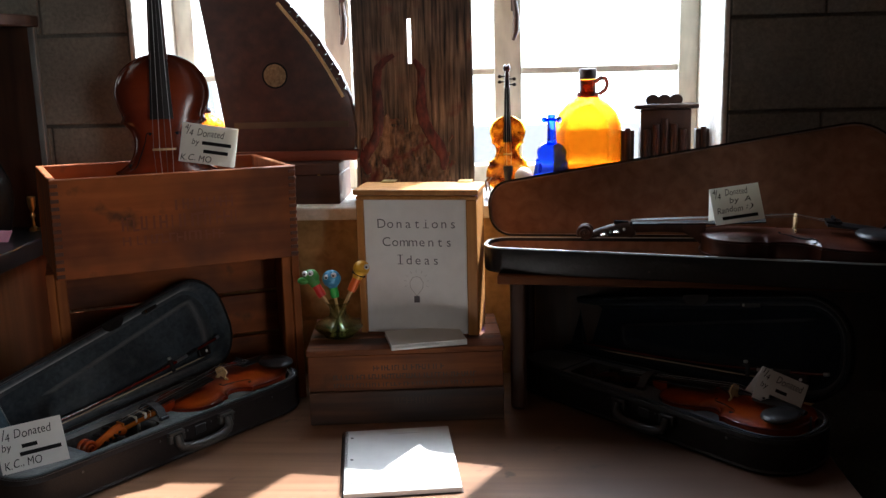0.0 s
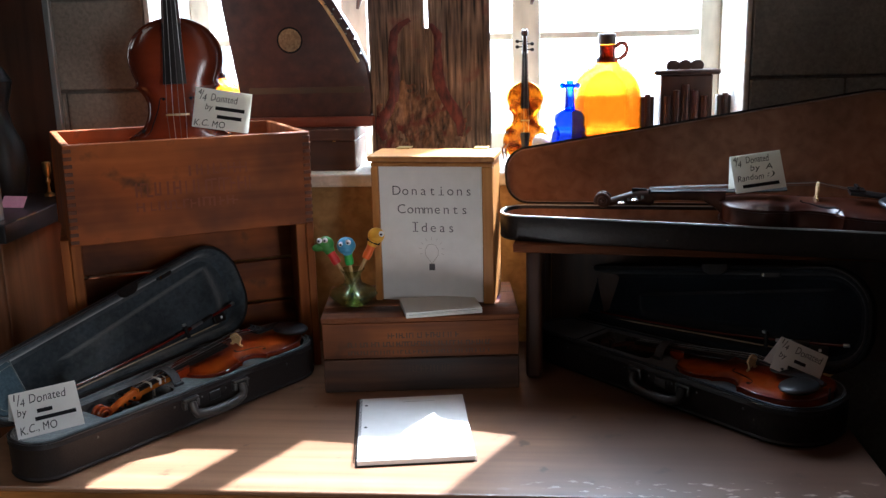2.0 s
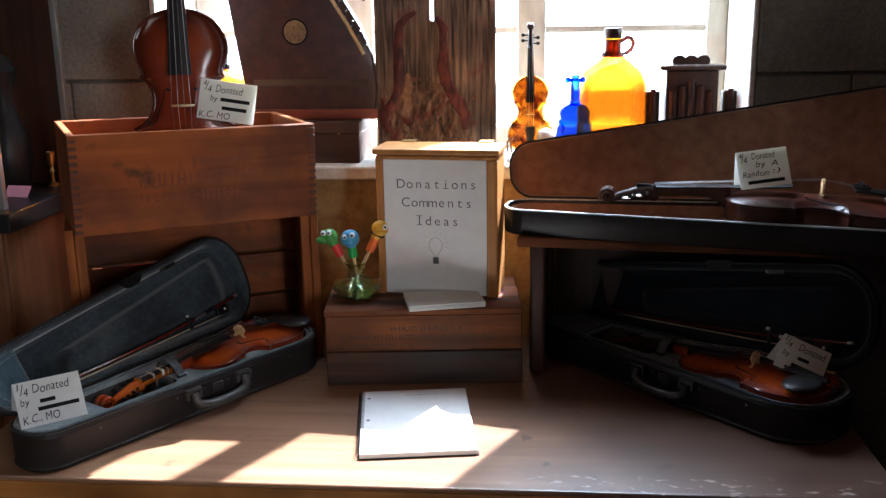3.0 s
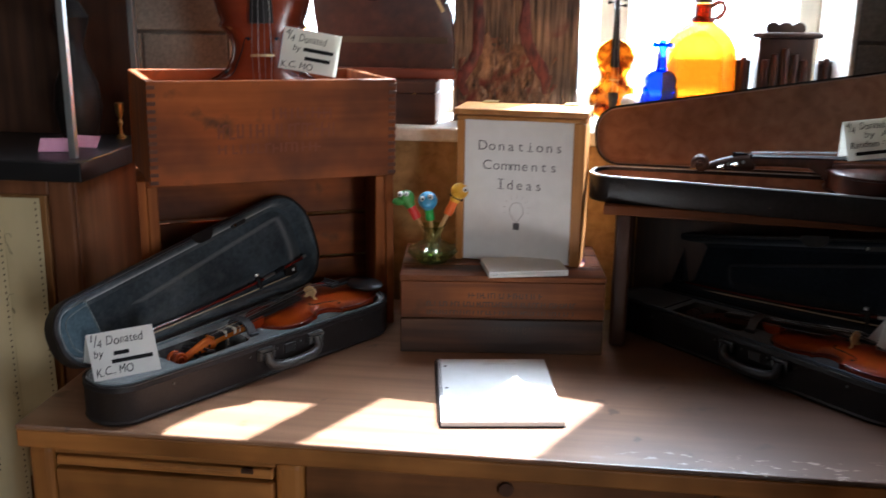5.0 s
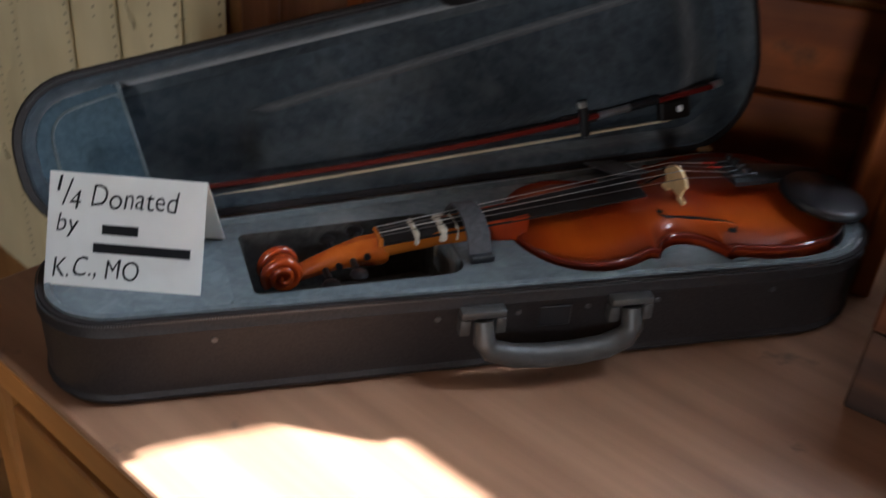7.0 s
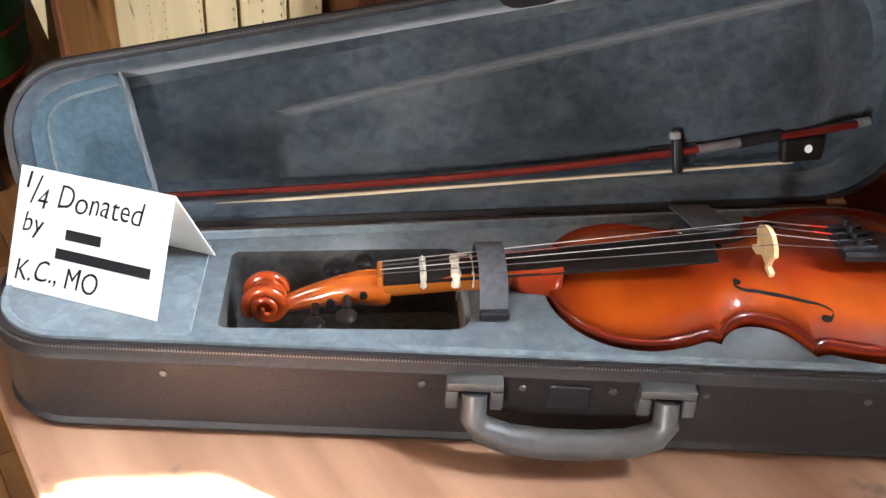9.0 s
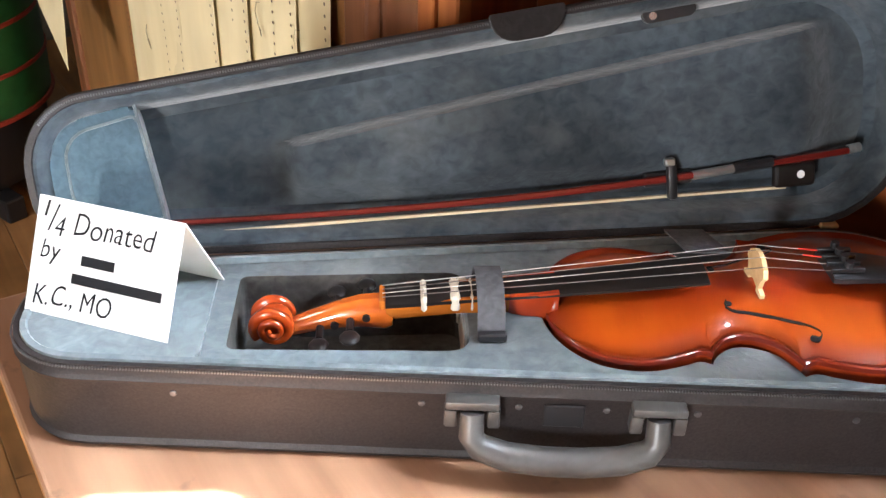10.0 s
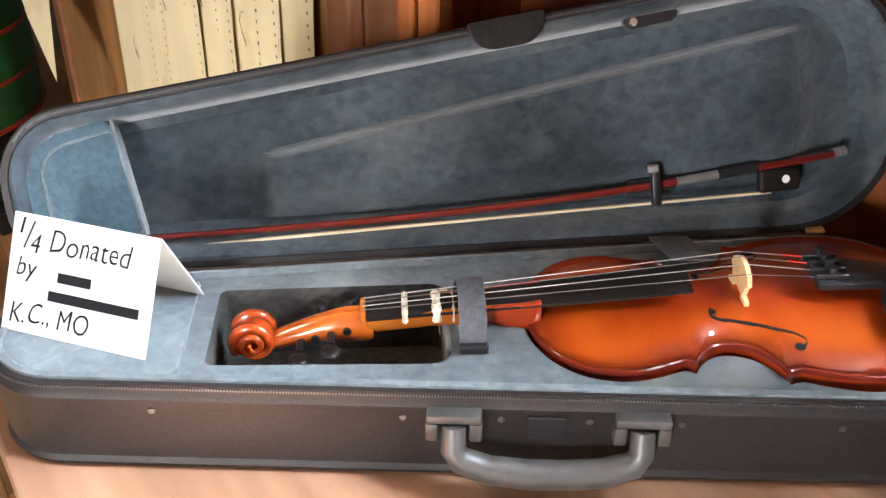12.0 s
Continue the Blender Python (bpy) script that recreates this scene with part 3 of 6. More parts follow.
# ---- window ----
win = thing("window_1", "three-light wooden casement window in worn cream paint, white with daylight", "window", pose(0, 0.43, SILL), kind="structure")
MULL = [(-0.262, -0.197), (0.158, 0.226)]
for x0, x1 in ((WX0 + 0.012, WX0 + 0.06), (WX1 - 0.06, WX1 - 0.012), *MULL):
    part("stile", box(x0, x1, 0, 0.05, 0, 1.297, 0.004, 2), M_CREAM, win)
for x0, x1 in ((WX0 + 0.06, MULL[0][0]), (MULL[0][1], MULL[1][0]), (MULL[1][1], WX1 - 0.06)):
    part("bottom_rail", box(x0, x1, 0.002, 0.05, 0, 0.055, 0.003), M_CREAM, win)
    part("top_rail", box(x0, x1, 0.002, 0.05, 1.245, 1.297, 0.003), M_CREAM, win)
    part("glazing_bar", box(x0, x1, 0.012, 0.04, 0.278, 0.296, 0.003), M_CREAM, win)
    for z0, z1 in ((0.055, 0.278), (0.296, 1.245)):
        p = part("pane", box(x0, x1, 0.024, 0.028, z0, z1), G_CLEAR, win)
        p.visible_shadow = False
# unseen leaf, added to trim the sun patch on the desk's left
part("shutter_leaf", box(MULL[0][1] + 0.001, -0.018, -0.022, -0.002, 0.86, 1.29, 0.003, 2), M_CREAM, win, "unseen cream leaf added to block stray sun")
for x in (-0.212, 0.21):
    bm = tube([(x, -0.012, 0.46), (x + 0.004, -0.02, 0.42), (x + 0.003, -0.022, 0.385), (x - 0.004, -0.014, 0.362)], [0.006, 0.008, 0.0075, 0.004], 10)
    box(x - 0.009, x + 0.009, -0.006, 0.002, 0.43, 0.5, 0.003, bm=bm)
    part("casement_latch", bm, M_DARK, win, "dark casement latch", smooth=True)

# ---- desk ----
DZ = 0.76
desk = thing("desk", "old golden oak pedestal desk with a worn brown top", "desk", pose(-0.005, -0.6, 0))
DX0, DX1 = -0.768, 0.772
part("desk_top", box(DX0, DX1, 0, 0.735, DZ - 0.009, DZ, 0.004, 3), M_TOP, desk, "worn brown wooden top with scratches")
part("edge_band", box(DX0 + 0.001, DX1 - 0.001, 0.001, 0.734, DZ - 0.04, DZ - 0.0092, 0.004, 3), M_OAK, desk, "golden oak edge under the top")


def pedestal(x0, x1):
    for a, b in ((x0, x0 + 0.042), (x1 - 0.046, x1)):
        part("post", box(a, b, 0.012, 0.07, 0, DZ - 0.041, 0.012, 3), M_OAKV, desk)
    part("side_panel", box(x0 + 0.008, x0 + 0.026, 0.07, 0.70, 0.06, DZ - 0.041), M_OAKV, desk)
    # knee-hole side in dark wood: the shade inside is put into its colour
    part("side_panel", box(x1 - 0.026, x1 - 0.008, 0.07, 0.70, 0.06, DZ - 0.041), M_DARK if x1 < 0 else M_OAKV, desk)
    a, b = x0 + 0.0425, x1 - 0.0465
    part("top_rail", box(a, b, 0.024, 0.06, 0.703, DZ - 0.041), M_OAK, desk)
    bd = part("pull_out_board", box(a + 0.004, b - 0.004, 0.018, 0.5, 0.684, 0.7, 0.002), M_OAK, desk, "pull-out writing board")
    part("finger_groove", box(a + 0.15, b - 0.06, 0.0150, 0.03, 0.6905, 0.6975, 0.002), M_OAKV, bd)
    part("finger_notch", box(b - 0.058, b - 0.034, 0.0165, 0.03, 0.690, 0.700, 0.003), M_DARK, bd)
    for z0, z1 in ((0.535, 0.678), (0.36, 0.51), (0.11, 0.335)):
        dr = part("drawer", box(a + 0.003, b - 0.003, 0.014, 0.5, z0, z1, 0.003, 2), M_OAK, desk)
        c, zc = (a + b) / 2 + 0.064, (z0 + z1) / 2 + 0.004
        bm = box(c - 0.066, c + 0.066, 0.004, 0.016, zc + 0.002, zc + 0.016, 0.004, 2)
        box(c - 0.058, c + 0.058, -0.006, 0.010, zc - 0.014, zc + 0.006, 0.005, 2, bm=bm)
        part("drawer_pull", bm, M_DARK, dr, "dark wooden drawer pull", smooth=True)
    for z in (0.522, 0.347, 0.09):
        part("rail", box(a, b, 0.03, 0.06, z - 0.011, z + 0.011), M_OAK, desk)
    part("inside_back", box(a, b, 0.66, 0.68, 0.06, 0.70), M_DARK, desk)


pedestal(-0.758, -0.296)
pedestal(0.342, 0.765)
kd = part("knee_drawer", box(-0.294, 0.340, 0.02, 0.45, 0.645, DZ - 0.042, 0.003, 2), M_OAKD, desk, "wide knee-hole drawer, darker and stained")
part("lock", lathe([(0.0, -0.004), (0.009, -0.004), (0.011, 0.0), (0.011, 0.006), (0, 0.006)], 20, m=pose(0.026, 0.0165, 0.70, 90)), M_DARK, kd, "dull dark round lock", smooth=True)
# dark as well, for the shade at the back of the knee hole
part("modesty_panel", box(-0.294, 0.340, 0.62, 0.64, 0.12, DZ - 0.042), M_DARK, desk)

# ---- crates ----
CY, SCW = 25.0, 0.498


def dovetail_crate(m):
    """An open box with finger-jointed corners; x along its front, y to the back."""
    w, d, h, th = 0.4606, 0.276, 0.1875, 0.014
    c = thing("wooden_crate", "old brown finger-jointed wooden crate with faded red stencilling", "crate", m)
    part("front_board", box(0.0, w, 0, th, 0.002, h, 0.0015), M_CRATE, c)
    part("back_board", box(0.0, w, d - th, d, 0.002, h, 0.0015), M_CRATE, c)
    part("left_board", box(0.001, th, th, d - th, 0.002, h, 0.0015), M_CRATEV, c)
    part("right_board", box(w - th, w - 0.001, th, d - th, 0.002, h, 0.0015), M_CRATEV, c)
    part("bottom_board", box(th, w - th, th, d - th, 0.004, 0.014, 0.001), M_CRATE, c)
    n = 13
    fin = finish("joint_finger", box(0, th + 0.001, -0.0018, 0.004, 0, h / n * 0.46, 0.0006), M_JOINT)
    for i in range(n):
        for x in (-0.0005, w - th - 0.0005):
            part("joint_finger", fin, None, c, m=pose(x, 0, 0.006 + i * (h - 0.006) / n))
    rects, rng = [], random.Random(6)
    for x0, x1, z0, hh in ((0.12, 0.335, 0.083, 0.026), (0.22, 0.33, 0.117, 0.02), (0.12, 0.31, 0.056, 0.017)):
        x = x0
        while x < x1:
            a, b = rng.uniform(0.0025, 0.0045), z0 + rng.uniform(-0.001, 0.001)
            rects.append((x, x + a, b, b + hh))
            if rng.random() < 0.65:
                zz = b + rng.choice((0.0, 0.42, 0.84)) * hh
                rects.append((x + a, x + a + 0.008, zz, zz + 0.16 * hh))
            x += rng.choice((0.009, 0.0115, 0.014))
    tagged(bars("stencil", rects, M_STAMP, c, pose(0, -0.0002, 0, 90)), kind="stuff")
    return c


def standing_crate(m):
    """A slatted crate on its side, open to the front, that carries the upper crate."""
    w, d, h = SCW, 0.192, 0.3285
    c = thing("slatted_crate", "old slatted wooden crate standing on its side, open to the front", "crate", m)
    for x0 in (0.0, w - 0.016):
        part("side_board", box(x0, x0 + 0.016, 0.0, d, 0, h, 0.0015), M_CRATEV, c)
        part("corner_post", box(x0 + (0.0165 if x0 == 0 else -0.0205), x0 + (0.0365 if x0 == 0 else -0.0005), 0.004, 0.026, 0.0125, h - 0.0125, 0.002), M_CRATEV, c)
    part("top_board", box(0.0165, w - 0.0165, 0.002, d, h - 0.012, h - 0.0005, 0.0015), M_CRATE, c)
    z = 0.014
    for hh in (0.088, 0.092, 0.10):
        part("slat", box(0.0165, w - 0.0165, d - 0.012, d - 0.001, z, z + hh, 0.002), M_CRATE, c)
        z += hh + 0.007
    return c


standing_crate(pose(-0.254 - SCW * math.cos(radians(CY)), -0.025 - SCW * math.sin(radians(CY)), DZ, 0, 0, CY))
dovetail_crate(pose(-0.6335, -0.3332, 1.0975, 0, 1.0, 30.9))


def low_crate(m):
    w, d, h, th = 0.391, 0.232, 0.157, 0.013
    c = thing("wooden_crate", "small weathered wooden crate upside down on the desk with faded stencilling", "crate", m)
    for z0, z1 in ((0.0, 0.069), (0.071, h - 0.0115)):
        # the lower front board is darker than the upper one
        part("front_board", box(0, w, 0, th, z0, z1, 0.002), M_CRATEB if z0 == 0 else M_CRATED, c)
        part("back_board", box(0, w, d - th, d, z0, z1, 0.002), M_CRATED, c)
    part("left_board", box(0.001, th, th, d - th, 0, h - 0.0115, 0.0015), M_CRATED, c)
    part("right_board", box(w - th, w - 0.001, th, d - th, 0, h - 0.0115, 0.0015), M_CRATED, c)
    for y0, y1 in ((-0.003, 0.076), (0.078, 0.155), (0.157, d + 0.003)):
        part("top_board", box(-0.002, w + 0.002, y0, y1, h - 0.011, h, 0.002), M_CRATED, c)
    rects = []
    rng = random.Random(4)
    for row, (z0, hh, x0, x1) in enumerate(((0.112, 0.011, 0.13, 0.27), (0.095, 0.010, 0.05, 0.33), (0.079, 0.008, 0.05, 0.33), (0.04, 0.014, 0.17, 0.25))):
        x = x0
        while x < x1:
            ww = rng.uniform(0.0018, 0.0028)
            rects.append((x, x + ww, z0, z0 + hh))
            if rng.random() < 0.6:
                zz = z0 + rng.choice((0.0, 0.4, 0.8)) * hh
                rects.append((x + ww, x + ww + 0.004, zz, zz + 0.2 * hh))
            x += rng.choice((0.0055, 0.007, 0.0095))
    tagged(bars("stencil", rects, M_STAMPK, c, pose(0, -0.0002, 0, 90)), kind="stuff")
    return c


LC = pose(-0.212, -0.188, DZ, 0, 0, 5.6)
low_crate(LC)

# ---- donation box ----
bx = thing("donation_box", "honey-coloured pine donation box with a printed white sheet on its front", "box", pose(-0.1195, -0.053, DZ + 0.158, 0, 0, -6))
bw, bd2, bh = 0.249, 0.095, 0.292
part("body", box(0.0, bw, 0.004, bd2, 0, bh - 0.001, 0.002), M_PINE, bx)
part("frame_post", box(0.0, 0.014, -0.012, 0.0035, 0, bh - 0.01, 0.002), M_PINE, bx)
part("frame_post", box(bw - 0.022, bw, -0.012, 0.0035, 0, bh - 0.01, 0.002), M_PINE, bx)
part("frame_rail", box(0.0, bw, -0.013, 0.0035, bh - 0.0095, bh - 0.0015, 0.002), M_PINE, bx)
lid = part("lid", box(-0.006, bw + 0.004, -0.016, bd2 + 0.004, bh, bh + 0.012, 0.003, 2), M_PINE, bx, "hinged lid, bright along its edge")
for x in (0.03, 0.195):
    part("hinge", box(x, x + 0.03, 0.085, 0.118, bh + 0.0122, bh + 0.0145, 0.0008), M_BRASS, lid)
sheet = part("sheet", box(0.0145, bw - 0.0225, -0.004, -0.002, 0.001, bh - 0.010, 0.0), M_PAPER, bx, "printed white paper sheet")
SM = lambda x, z: pose(x, -0.0041, z, 90)
for s, z in (("Donations", 0.2230), ("Comments", 0.1850), ("Ideas", 0.1470)):
    typed("lettering", s, 0.0275, 0.0186, M_PRINT, sheet, SM(0.1245, z))
bm = tube([(0, 0.012, 0), (-0.006, 0.02, 0), (-0.013, 0.03, 0), (-0.014, 0.041, 0), (-0.008, 0.051, 0), (0, 0.0535, 0), (0.008, 0.051, 0), (0.014, 0.041, 0), (0.013, 0.03, 0), (0.006, 0.02, 0), (0, 0.012, 0)], 0.0006, 5)
for k in range(9):
    a = radians(200 - k * 27.5)
    tube([(0.021 * math.cos(a), 0.041 + 0.021 * math.sin(a), 0), (0.027 * math.cos(a), 0.041 + 0.027 * math.sin(a), 0)], 0.0004, 4, bm=bm)
part("bulb_print", bm, M_PALE, sheet, m=SM(0.120, 0.068))
part("bulb_cap_print", box(-0.006, 0.006, 0, 0.014, -0.0003, 0.0003, 0.0002), M_PRINT, sheet, m=SM(0.120, 0.066))

# ---- notebook ----
nb = thing("notebook", "white spiral notebook lying open in a patch of sun", "notebook", pose(-0.097, -0.511, DZ, 0, 0, 8.6))
part("page_block", box(0.006, 0.207, 0, 0.272, 0.0012, 0.0105, 0.0012), M_PAPER, nb)
part("back_cover", box(0.003, 0.209, -0.002, 0.274, 0, 0.0012), M_BLACK, nb, "dark back cover")
coil = finish("coil", tube([(0.006 + 0.0065 * math.cos(a), 0.0, 0.0066 + 0.0065 * math.sin(a)) for a in [k * 0.7 for k in range(10)]], 0.0006, 6), M_BLACK)
for i in range(38):
    part("coil", coil, None, nb, m=pose(0, 0.008 + i * 0.0069, 0))
for y in (0.04, 0.136, 0.236):
    part("hole", lathe([(0.003, 0), (0.003, 0.0003), (0, 0.0003)], 12), M_INK, nb, m=pose(0.019, y, 0.0104))
bars("ruling", [(0.09, 0.15, 0.246, 0.2468)], M_PALE, nb, pose(0, 0, 0.0104))

# ---- cabinet with listing paper ----
cab = thing("cabinet", "tall brown wooden cabinet with a black plinth slab on top", "cabinet", pose(-2.25, -0.195, 0))
part("body", box(0, 1.395, 0.012, 0.345, 0.08, 1.077, 0.004, 2), M_CAB, cab)
part("front_panel", box(0.06, 1.335, 0.002, 0.0115, 0.12, 1.05, 0.002), M_CABF, cab)
for x0, x1 in ((0.0, 0.058), (1.345, 1.395)):
    part("stile", box(x0, x1, -0.006, 0.0115, 0.08, 1.077, 0.006, 3), M_CAB, cab)
part("top_rail", box(0.0585, 1.3445, -0.004, 0.0115, 1.046, 1.077, 0.003), M_CAB, cab)
part("plinth", box(0.01, 1.385, 0.02, 0.335, 0, 0.08), M_DARK, cab)
part("top_slab", box(-0.01, 1.425, -0.02, 0.345, 1.0775, 1.117, 0.003, 2), M_BLACK, cab, "black slab")

from mathutils import geometry


# ---- violins ----
# half outline of a full-size body in millimetres: along the body from the bottom, half width; corners repeat a point
VIOLIN = [(0, 0), (1, 22), (7, 50), (22, 78), (44, 96), (70, 103), (95, 103), (118, 96), (131, 90), (140, 93), (140, 93), (147, 80), (160, 65), (178, 57), (196, 55),
          (212, 59), (225, 68), (232, 77), (232, 77), (241, 73), (258, 79), (278, 84), (298, 83), (318, 76), (335, 62), (347, 43), (354, 22), (356, 0)]


SHORT = ((0, 0.140, 0.232, 0.356), (0, 0.166, 0.233, 0.356))   # a small violin with short middle bouts


def body_outline(grow=0.0, steps=4, short=False):
    """The half outline, smoothed between its corners, in metres."""
    runs, run = [], []
    for i, p in enumerate(VIOLIN):
        run.append(p)
        if i + 1 < len(VIOLIN) and VIOLIN[i + 1] == p:
            runs.append(run)
            run = []
    runs.append(run)
    out = []
    for run in runs:
        for i in range(len(run) - 1):
            p0, p1, p2, p3 = run[max(i - 1, 0)], run[i], run[i + 1], run[min(i + 2, len(run) - 1)]
            for k in range(steps):
                t = k / steps
                q = [0.5 * (2 * b + (c - a) * t + (2 * a - 5 * b + 4 * c - d) * t * t + (3 * b - a - 3 * c + d) * t ** 3) for a, b, c, d in zip(p0, p1, p2, p3)]
                out.append((q[0] / 1000, max(q[1] / 1000, 0)))
        out.append((run[-1][0] / 1000, run[-1][1] / 1000))
    if short:
        out = [(float(np.interp(x, *SHORT)), w * 0.95) for x, w in out]
    if grow:
        c = 0.178
        out = [(c + (x - c) * (1 + grow / 0.178), w + (grow if w > 0.001 else 0)) for x, w in out]
    return out


def arching(o, arch):
    """Height of an arched plate over its edge, at x along and y across, where the half width is w."""
    xs, ws = np.array(o).T

    def height(x, y, w):
        k = np.exp(-((xs - x) / 0.04) ** 2)
        wide = 1.08 * float((ws * k).sum() / k.sum())
        d = w - abs(y)
        t = min(1.0, max(0.0, d / 0.024))
        along = max(0.0, math.sin(math.pi * min(1, max(0, (x + 0.012) / 0.38)))) ** 0.6
        lip = 0.0021 * math.exp(-((d - 0.002) / 0.0022) ** 2) - 0.0009 * math.exp(-((d - 0.009) / 0.0035) ** 2)
        return arch * along * max(0.0, 1 - min(1, abs(y) / wide) ** 2.0) * t * t * (3 - 2 * t) + lip
    return height


def plate(z, arch, up, th, s, short=False):
    """An arched plate; up is 1 for the top, -1 for the back."""
    o = body_outline(short=short)
    cols = [-1, -0.985, -0.96, -0.92, -0.86, -0.78, -0.66, -0.5, -0.3, -0.1, 0.1, 0.3, 0.5, 0.66, 0.78, 0.86, 0.92, 0.96, 0.985, 1]
    height = arching(o, arch)
    bm = bmesh.new()
    edge = bm.verts.layers.float.new("edge")
    rows = []
    for x, w in o:
        if w > 0.004:
            row = []
            for f in cols:
                v = bm.verts.new((x * s, f * w * s, (z + up * height(x, f * w, w)) * s))
                v[edge] = max(abs(f), 1 - 10 * min(x, 0.356 - x))
                row.append(v)
            rows.append(row)
    for a, b in zip(rows, rows[1:]):
        for i in range(len(cols) - 1):
            bm.faces.new((a[i], a[i + 1], b[i + 1], b[i]))
    rim = [r[0] for r in rows] + rows[-1][1:-1] + [r[-1] for r in reversed(rows)] + list(reversed(rows[0][1:-1]))
    low = [bm.verts.new((v.co.x, v.co.y, v.co.z - up * th * s)) for v in rim]
    for v in low:
        v[edge] = 1.0
    n = len(rim)
    for i in range(n):
        bm.faces.new((rim[i], rim[(i + 1) % n], low[(i + 1) % n], low[i]))
    bm.faces.new(low)
    bmesh.ops.remove_doubles(bm, verts=bm.verts, dist=0.00005)
    return bm


def ribs(z0, z1, s, short=False):
    half = [(x, max(0, w - 0.003)) for x, w in body_outline(short=short) if w > 0.004]
    half = [(0.003 + x * 0.983, w) for x, w in half]
    loop = half + [(x, -w) for x, w in reversed(half)]
    return slab([(x * s, y * s) for x, y in loop], z0 * s, z1 * s)


def f_hole(side, z, s, short=False):
    pts = [(0.232, 0.020), (0.235, 0.026), (0.229, 0.031), (0.215, 0.034), (0.198, 0.040), (0.182, 0.046), (0.168, 0.051), (0.160, 0.058), (0.164, 0.064), (0.170, 0.061)]
    pts = [(0.176 + (x - 0.195) * 0.9, y * 1.02) for x, y in pts]
    wid = [0.0014, 0.0014, 0.0009, 0.0010, 0.0014, 0.0014, 0.0010, 0.0009, 0.0014, 0.0014]
    eyes = (pts[1], pts[8])
    fine = []
    for i in range(len(pts) - 1):
        q = [pts[max(i - 1, 0)], pts[i], pts[i + 1], pts[min(i + 2, len(pts) - 1)]]
        for k in range(5):
            u = k / 5
            fine.append((*(0.5 * (2 * b + (c - a) * u + (2 * a - 5 * b + 4 * c - d) * u * u + (3 * b - a - 3 * c + d) * u ** 3) for a, b, c, d in zip(*q)), wid[i] * (1 - u) + wid[i + 1] * u))
    pts, wid = [p[:2] for p in fine], [p[2] for p in fine]

    o = body_outline(short=short)
    height = arching(o, 0.0145)
    xs, ws = zip(*o)

    def zz(x, y):
        return z + height(x, y, float(np.interp(x, xs, ws))) + 0.0006
    bm = bmesh.new()
    prev = None
    for (x, y), w in zip(pts, wid):
        a, b = bm.verts.new((x * s, side * (y - w) * s, zz(x, y - w) * s)), bm.verts.new((x * s, side * (y + w) * s, zz(x, y + w) * s))
        if prev:
            bm.faces.new((prev[0], a, b, prev[1]))
        prev = (a, b)
    for (x, y), r in ((eyes[0], 0.0030), (eyes[1], 0.0040)):
        x, y = (x - 0.003, y - 0.002) if r < 0.004 else (x + 0.003, y)
        vs = [bm.verts.new(((x + r * math.cos(k * 0.628)) * s, side * (y + r * math.sin(k * 0.628)) * s, (zz(x, y) + 0.0003) * s)) for k in range(10)]
        bm.faces.new(vs)
    r = bmesh.ops.extrude_face_region(bm, geom=list(bm.faces))
    bmesh.ops.translate(bm, vec=(0, 0, -0.001 * s), verts=[v for v in r["geom"] if isinstance(v, bmesh.types.BMVert)])
    return bm


